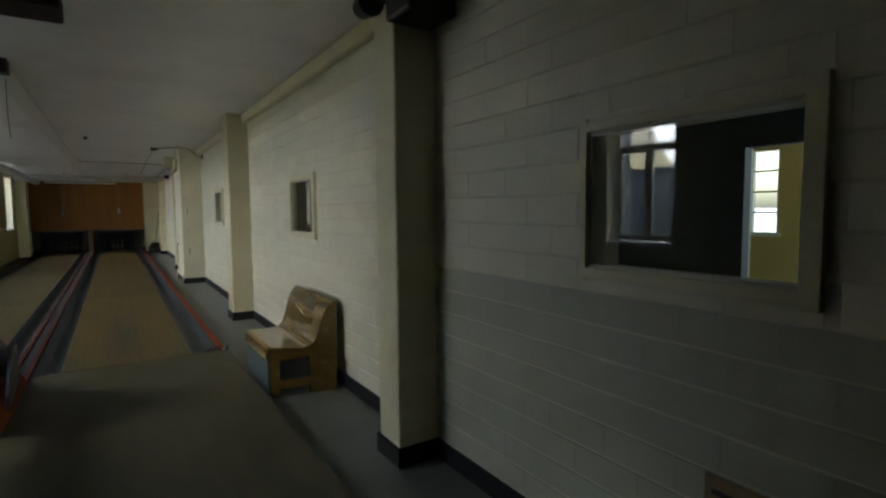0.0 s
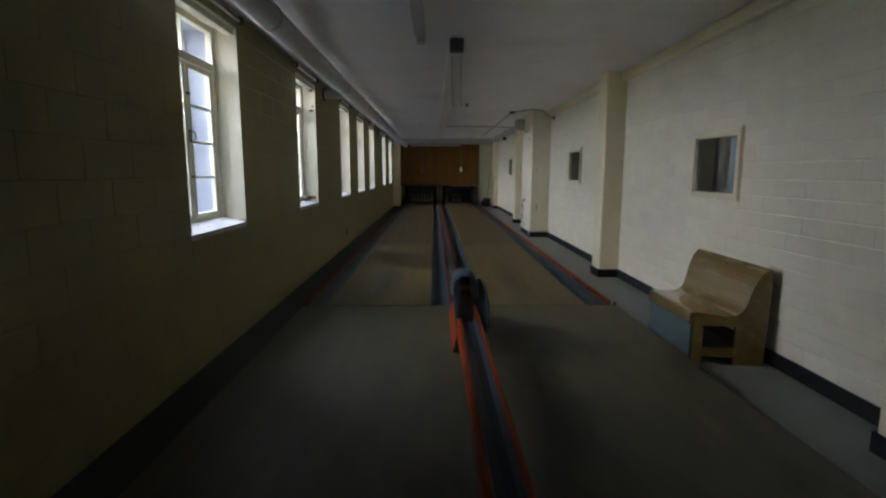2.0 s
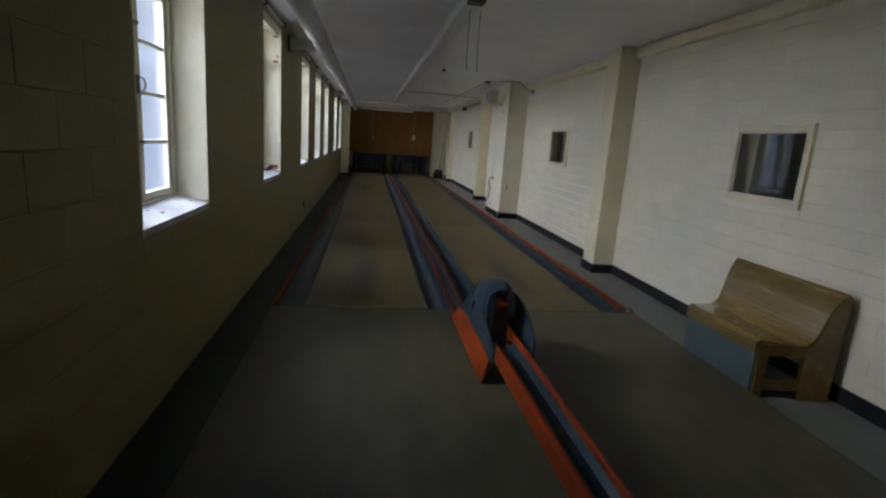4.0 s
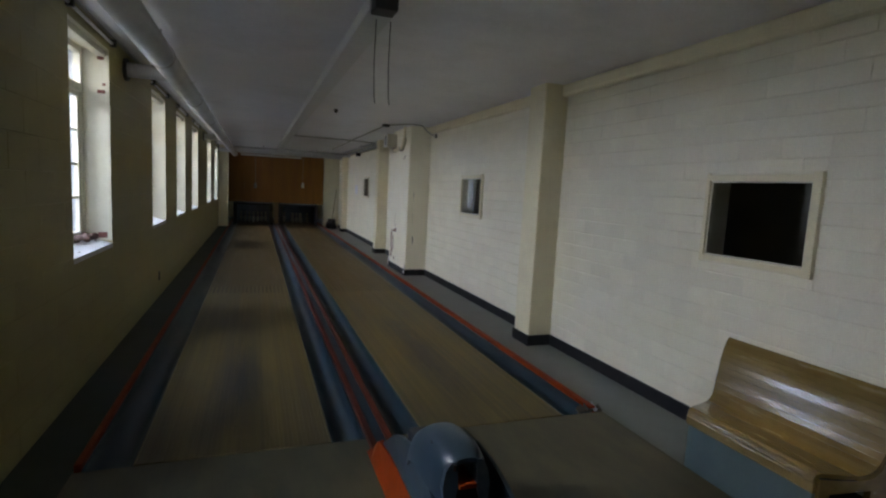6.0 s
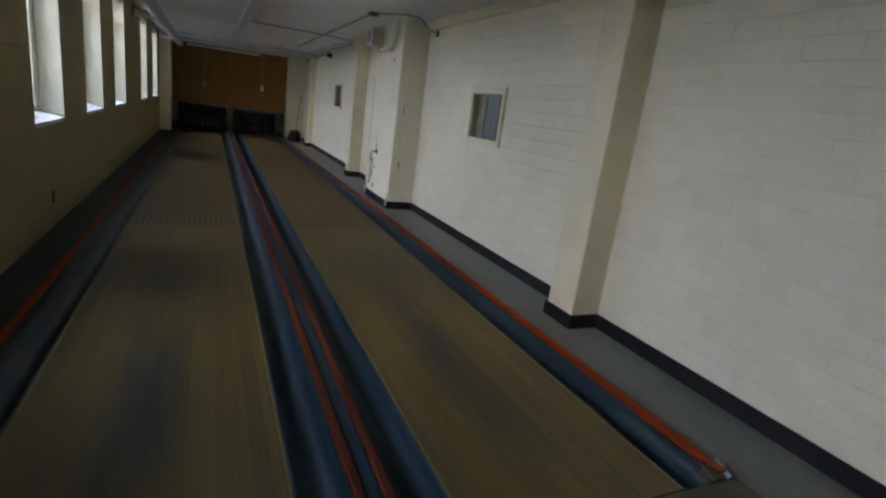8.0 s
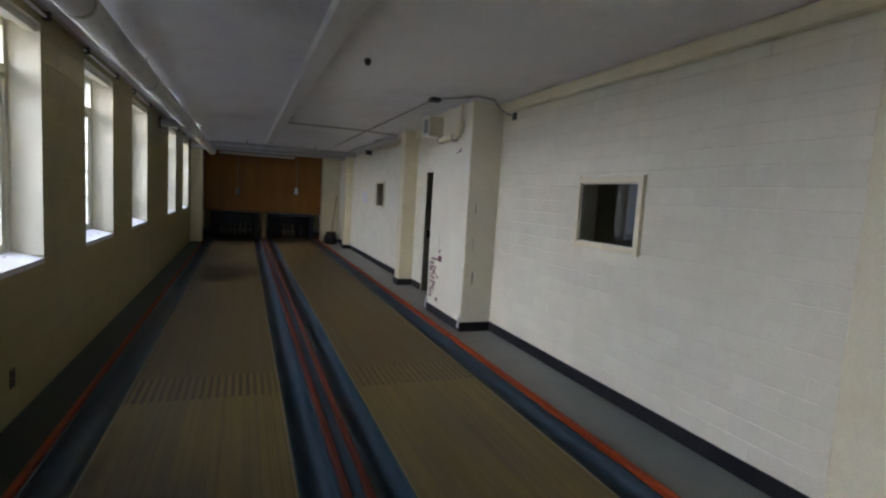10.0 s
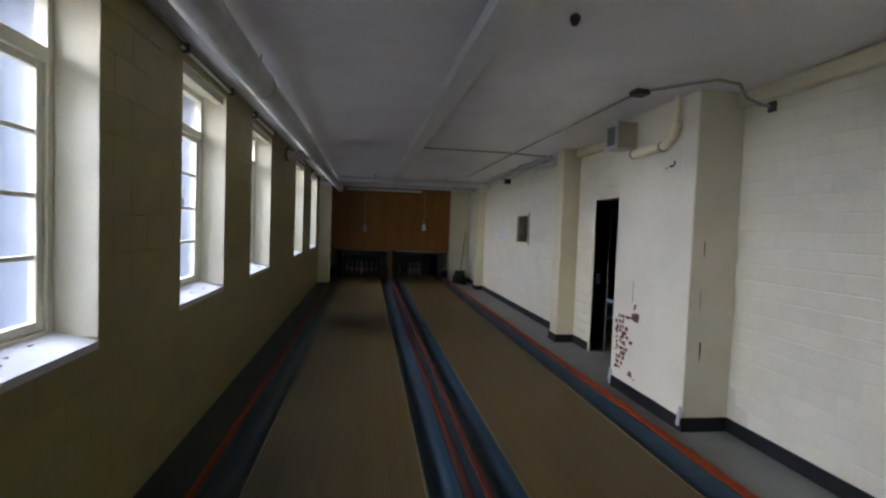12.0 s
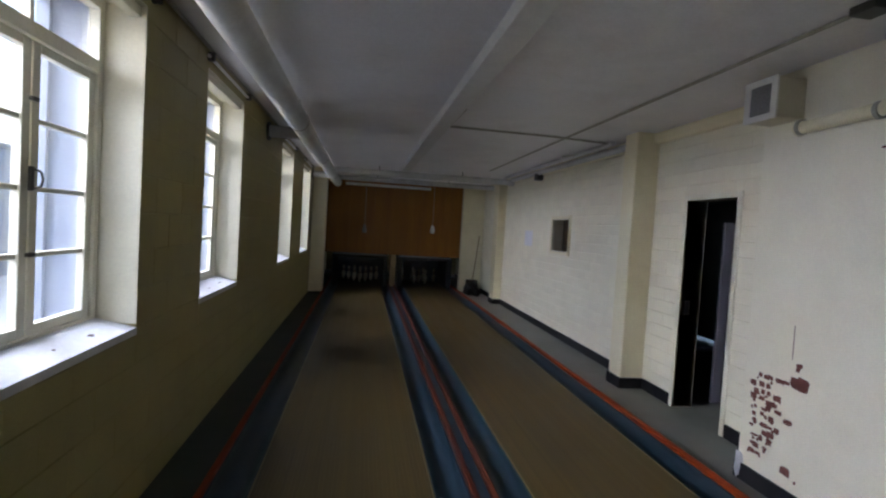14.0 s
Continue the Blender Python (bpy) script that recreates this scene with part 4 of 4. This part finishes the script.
for i in range(len(P) - 1):
    a, b = P[i], P[i + 1]
    d = (b - a).normalized()
    nrm = Vector((-d.z, 0, d.x))
    if nrm.z < 0 and i > 2:
        nrm = -nrm
    th = -0.02 * nrm
    bm = bmesh.new()
    ring = [a + d * 0.0004, b - d * 0.0004, b + th - d * 0.0004, a + th + d * 0.0004]
    sweep_y(bm, [(q.x, q.z) for q in ring], BY0 + 0.01, BY1 - 0.01)
    part("slat", bm, M_BENCH, bn, smooth=False)
for y0, y1 in ((BY0, BY0 + 0.035), (BY1 - 0.035, BY1)):
    bm = bmesh.new()
    outline = [(1.70, FZ), (1.90, FZ), (1.915, 0.67), (1.885, 0.655), (1.845, 0.6), (1.815, 0.54), (1.795, 0.47), (1.775, 0.40), (1.745, 0.33), (1.70, 0.296), (1.62, 0.29), (1.50, 0.302), (1.41, 0.315), (1.41, 0.235), (1.70, 0.235)]
    vs0 = [bm.verts.new((x, y0, z)) for x, z in outline]
    vs1 = [bm.verts.new((x, y1, z)) for x, z in outline]
    n = len(outline)
    bm.faces.new(vs0)
    bm.faces.new(list(reversed(vs1)))
    for i in range(n):
        bm.faces.new((vs0[i], vs1[i], vs1[(i + 1) % n], vs0[(i + 1) % n]))
    bmesh.ops.triangulate(bm, faces=bm.faces[:])
    part("end_panel", bm, M_BENCH, bn)
    part("front_leg", boxes((1.412, 1.475, y0 + 0.001, y1 - 0.001, FZ, 0.235), bev=0.003), M_BENCH, bn)
    part("stretcher", boxes((1.475, 1.70, y0 + 0.004, y1 - 0.004, -0.01, 0.065), bev=0.003), M_BENCH, bn)
part("front_panel", boxes((1.392, 1.41, BY0 + 0.02, BY1 - 0.02, FZ + 0.02, 0.285)), M_BENCHB, bn, "dark teal front board")
part("front_rail", boxes((1.378, 1.40, BY0 + 0.002, BY1 - 0.002, 0.245, 0.30), bev=0.006), M_BENCH, bn)

# the seat narrows towards its front edge
for o in bn.children:
    for v in o.data.vertices:
        x, y = v.co.x + 1.65, v.co.y + 4.72
        f = min(max((1.92 - x) / 0.54, 0.0), 1.0)
        k = (y - BY0) / (BY1 - BY0)
        v.co.y += f * (0.08 * (1 - k) - 0.25 * k)
        v.co.x -= 0.03 * f

# ---- ball return ----
br = thing("ball_return", (-0.38, 5.0, 0), "blue and orange ball return hood on the approach", "ball return")
# orange ramp sides with a blue bed, rising from the foul line
YA, YB = 4.33, FOUL - 0.16
rise = [(YA, 0.19), (4.75, 0.185), (5.2, 0.165), (5.5, 0.12), (YB, 0.024)]


def ramp_strip(x0, x1, d0, d1, low):
    bm = bmesh.new()
    rows = [[bm.verts.new(c) for c in ((x0[0], y, low), (x0[1], y, z + d0), (x1[1], y, z + d1), (x1[0], y, low))] for y, z in rise]
    for a, b in zip(rows, rows[1:]):
        for i in range(4):
            k = (i + 1) % 4
            bm.faces.new((a[i], b[i], b[k], a[k]))
    bm.faces.new(rows[0])
    bm.faces.new(list(reversed(rows[-1])))
    return bm


part("ramp_side", ramp_strip((-0.472, -0.430), (-0.405, -0.405), 0, 0.005, 0.0), M_RED, br, "orange-red painted ramp side")
part("ramp_side", ramp_strip((-0.345, -0.345), (-0.285, -0.315), 0.005, 0, 0.0), M_RED, br, "orange-red painted ramp side")
part("ramp_bed", ramp_strip((-0.403, -0.403), (-0.347, -0.347), -0.01, -0.01, 0.0), M_BLUE, br, "dark blue ramp bed")
# arched end of the ramp: a black sheet paints in the opening's shade
bm = bmesh.new()
arch = [(-0.382 + 0.08 * math.cos(math.pi * i / 12), 0.002 + 0.135 * math.sin(math.pi * i / 12)) for i in range(13)]
ea = [bm.verts.new((x, YA - 0.002, z)) for x, z in arch]
eb = [bm.verts.new((x, YA - 0.007, z)) for x, z in arch]
bm.faces.new(ea)
bm.faces.new(list(reversed(eb)))
for i in range(13):
    bm.faces.new((ea[i], eb[i], eb[(i + 1) % 13], ea[(i + 1) % 13]))
part("end_opening", bm, M_BLACK, br, "black arched sheet for the shade in the open end")
# hood: dome sections along y, rounded over at the front, with a slot mouth near the top
HX = -0.375
bm = bmesh.new()
secs = [(5.25, 0.18, 0.03), (5.0, 0.34, 0.05), (4.82, 0.51, 0.085), (4.68, 0.60, 0.11), (4.56, 0.635, 0.11), (4.47, 0.64, 0.107), (4.41, 0.628, 0.10), (4.375, 0.605, 0.086)]
NA = 20
outer, inner = [], []
for y, top, w in secs:
    ro, ri = [], []
    base = max(0.17, min(0.44, top - 0.14))
    for i in range(NA + 1):
        t = math.pi * i / NA
        cx, cz = math.cos(t), math.sin(t)
        sx, sz = math.copysign(abs(cx) ** 0.7, cx), cz ** 0.8
        ro.append(bm.verts.new((HX - w * sx, y, base + (top - base) * sz)))
        ri.append(bm.verts.new((HX - (w - 0.02) * sx, y, base + max(top - base - 0.02, 0.003) * sz)))
    outer.append(ro)
    inner.append(ri)
for rows in (outer, inner):
    for a, b in zip(rows, rows[1:]):
        for i in range(NA):
            bm.faces.new((a[i], a[i + 1], b[i + 1], b[i]))
for i in range(NA):
    bm.faces.new((outer[-1][i], outer[-1][i + 1], inner[-1][i + 1], inner[-1][i]))
    bm.faces.new((outer[0][i], outer[0][i + 1], inner[0][i + 1], inner[0][i]))
for a, b, c, d in zip(outer, outer[1:], inner, inner[1:]):
    for k in (0, NA):
        bm.faces.new((a[k], b[k], d[k], c[k]))
hood = part("hood", bm, M_HOOD, br, "dark blue metal hood", smooth=True)
# black boxes fill the hood: the shade between the wings is built in
part("throat", boxes((HX - 0.055, HX + 0.075, 4.50, 4.95, 0.17, 0.46), (HX - 0.085, HX + 0.085, 4.52, 4.56, 0.46, 0.60), bev=0.01), M_BLACK, br, "black fill for the shade inside the throat")
# face of the dome round the slot: two cheeks and a sloping chin
for sx, m, lab in ((-1, M_HOOD, "dark blue cheek plate"), (1, M_CHEEK, "worn pale blue cheek plate")):
    bm = bmesh.new()
    out = [(0.036, 0.595), (0.036, 0.50), (0.05, 0.45), (0.085, 0.43), (0.094, 0.50), (0.082, 0.56), (0.06, 0.592)]
    fa = [bm.verts.new((HX + sx * x, 4.368 - 0.10 * (0.585 - z) + 0.12 * x, z)) for x, z in out]
    fb = [bm.verts.new((v.co.x, v.co.y + 0.03, v.co.z)) for v in fa]
    bm.faces.new(fa)
    bm.faces.new(list(reversed(fb)))
    for i in range(len(out)):
        k = (i + 1) % len(out)
        bm.faces.new((fa[i], fb[i], fb[k], fa[k]))
    part("cheek", bm, m, hood, lab)
# black chin box painting in the open shade below the mouth
part("chin", boxes((HX - 0.055, HX + 0.055, 4.375, 4.40, 0.17, 0.495), bev=0.01), M_BLACK, br, "black fill for the open shade under the mouth")
part("tongue", boxes((HX - 0.034, HX + 0.034, 4.352, 4.50, 0.496, 0.515), bev=0.004), M_RED, br, "orange-red lip of the mouth")
# chrome sliver standing in for the highlight ring on the dome
part("rivet_strip", boxes((HX - 0.06, HX - 0.045, 4.362, 4.374, 0.565, 0.592), bev=0.003), M_CHROME, hood, "bright metal strip standing in for a highlight")
# flared side wings forward of the mouth; the one over the ramp is lower and closer in
right_wing = [(4.98, 0.19, 0.10), (4.92, 0.40, 0.116), (4.78, 0.50, 0.13), (4.62, 0.53, 0.14), (4.48, 0.515, 0.147), (4.36, 0.48, 0.153), (4.26, 0.43, 0.157), (4.19, 0.37, 0.158), (4.16, 0.31, 0.157), (4.17, 0.25, 0.154), (4.22, 0.20, 0.15), (4.4, 0.17, 0.13)]
left_wing = [(5.45, 0.13, 0.028), (5.2, 0.30, 0.035), (5.05, 0.37, 0.045), (4.78, 0.45, 0.062), (4.62, 0.425, 0.068), (4.44, 0.36, 0.068), (4.30, 0.31, 0.066), (4.20, 0.26, 0.064), (4.18, 0.21, 0.062), (4.22, 0.19, 0.060), (4.6, 0.185, 0.050), (5.0, 0.172, 0.040)]
for sx, pts in ((-1, left_wing), (1, right_wing)):
    bm = bmesh.new()
    a = [bm.verts.new((HX + sx * w, y, z)) for y, z, w in pts]
    b = [bm.verts.new((HX + sx * (w + 0.016), y, z)) for y, z, w in pts]
    n = len(pts)
    bm.faces.new(a)
    bm.faces.new(list(reversed(b)))
    for i in range(n):
        bm.faces.new((a[i], b[i], b[(i + 1) % n], a[(i + 1) % n]))
    bmesh.ops.triangulate(bm, faces=[f for f in bm.faces if len(f.verts) > 4])
    part("wing", bm, M_HOOD, br, "dark blue curved side wing")

# raised track leaving the hood
tr = thing("ball_track", (-0.365, 3.0, 0), "raised ball track with orange-red rails and blue bed", "ball track")
T0, T1 = 1.30, 4.30
part("rail", boxes((-0.452, -0.418, T0, 4.16, 0.225, 0.33), bev=0.012), M_RED, tr, "orange-red painted rail")
part("rail", boxes((-0.298, -0.272, T0, 4.6, 0.225, 0.33), bev=0.01), M_RED, tr, "orange-red painted rail")
bm = bmesh.new()
sweep_y(bm, [(-0.418, 0.30), (-0.40, 0.268), (-0.36, 0.255), (-0.32, 0.268), (-0.298, 0.30), (-0.298, 0.225), (-0.418, 0.225)], T0, T1)
part("bed", bm, M_BLUE, tr, "blue track bed")
for yy in (1.35, 2.75):
    part("foot", boxes((-0.42, -0.31, yy, yy + 0.05, -0.002, 0.224)), M_BLACK, tr)

# ---- boards and bricks ----
lane(1, L1)
lane(2, L2)
BH, BL, BD = 0.1305, 0.305, 0.0045


def brick_verts(y0, y1, z0, z1, x, s, d):
    """A painted brick face standing d proud of the joints; s is the side it faces."""
    e, f = 0.003, 0.0012
    return [(x, y0, z0), (x, y1, z0), (x, y1, z1), (x, y0, z1), (x + s * d, y0 + f, z0 + e), (x + s * d, y1 - f, z0 + e), (x + s * d, y1 - f, z1 - e), (x + s * d, y0 + f, z1 - e)]


FACES = ((4, 5, 6, 7), (0, 1, 5, 4), (1, 2, 6, 5), (2, 3, 7, 6), (3, 0, 4, 7))


def courses(ys, ye, z0, zt, holes, bh, bl):
    j = 0
    z = z0
    while z < zt - 0.02:
        y = ys - (bl / 2 if j % 2 else 0)
        zz = min(z + bh, zt)
        while y < ye:
            a, b = max(y, ys), min(y + bl, ye)
            y += bl
            spans = [(a, b)]
            for h0, h1, c, d in holes:
                if z < d and zz > c:
                    for s0, s1 in spans:
                        lo, hi = max(s0, h0), min(s1, h1)
                        if hi - lo > 0.02 and c - z > 0.02:
                            yield lo, hi, z, c
                        if hi - lo > 0.02 and zz - d > 0.02:
                            yield lo, hi, d, zz
                    spans = [p for s0, s1 in spans for p in ((s0, min(s1, h0)), (max(s0, h1), s1)) if p[1] - p[0] > 0.03]
            for s0, s1 in spans:
                yield s0, s1, z, zz
        z += bh
        j += 1


HOLES_E = [(a - 0.05, b + 0.025, c - 0.045, d + 0.05) for a, b, c, d in PEEKS] + [(DOOR[0] - 0.05, DOOR[1] + 0.05, FZ, DOOR[2] + 0.05)]
J = 0.0036
rest_v, rest_f, shared = [], [], {}
low_v, low_f = [], []
for ys, ye in ((YS, 2.72), (2.98, 7.57), (7.9, 12.1), (13.38, 15.36), (15.63, 21.35), (21.7, YN)):
    for a, b, z0, z1 in courses(ys, ye, 0.045, H - 0.02, HOLES_E, BH, BL):
        a, b, z0, z1 = a + J / 8, b - J / 8, z0 + J, z1 - J
        if 8.0 < a < 12.0 and z1 < 2.62 and abs(b - a - BL + J / 4) < 1e-4 and len([c for c in wall_east.children]) < 300:
            key = round(z1 - z0, 4)
            if key not in shared:
                me = bpy.data.meshes.new("brick")
                me.from_pydata(brick_verts(0, b - a, 0, z1 - z0, 0, -1, BD), [], FACES)
                me.materials.append(M_BRICKP)
                shared[key] = me
            o = new("brick", shared[key])
            o.parent = wall_east
            o.location = (XE, a, z0)
        elif a < 2.72 and z1 < 1.10:
            n = len(low_v)
            low_v += brick_verts(a, b, z0, z1, XE, -1, BD + random.Random(n).uniform(-0.001, 0.001))
            low_f += [tuple(n + i for i in f) for f in FACES]
        else:
            n = len(rest_v)
            rest_v += brick_verts(a, b, z0, z1, XE, -1, BD + random.Random(n).uniform(-0.001, 0.001))
            rest_f += [tuple(n + i for i in f) for f in FACES]
me = bpy.data.meshes.new("lower_bricks")
me.from_pydata(low_v, [], low_f)
me.materials.append(M_WAINS)
ob = new("lower_bricks", me)
ob.parent = wall_east
tagged(ob, "dull green-grey painted lower bricks", kind="stuff")
me = bpy.data.meshes.new("bricks")
me.from_pydata(rest_v, [], rest_f)
me.materials.append(M_BLOCK)
ob = new("bricks", me)
ob.parent = wall_east
tagged(ob, "cream painted bricks", kind="stuff")

HOLES_W = [(a, b, SILL - 0.04, HEAD) for a, b in WINDOWS]
rest_v, rest_f = [], []
for a, b, z0, z1 in courses(YS, 21.75, -0.02, H - 0.02, HOLES_W, 0.197, 0.40):
    n = len(rest_v)
    rest_v += brick_verts(a + 0.001, b - 0.001, z0 + 0.001, z1 - 0.001, XW, 1, 0.004 + random.Random(n).uniform(-0.001, 0.001))
    rest_f += [tuple(n + i for i in f) for f in FACES]
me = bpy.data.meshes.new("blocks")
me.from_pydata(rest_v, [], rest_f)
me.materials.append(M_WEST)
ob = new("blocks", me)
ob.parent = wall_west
tagged(ob, "cream painted blocks with backlit shade in their colour", kind="stuff")
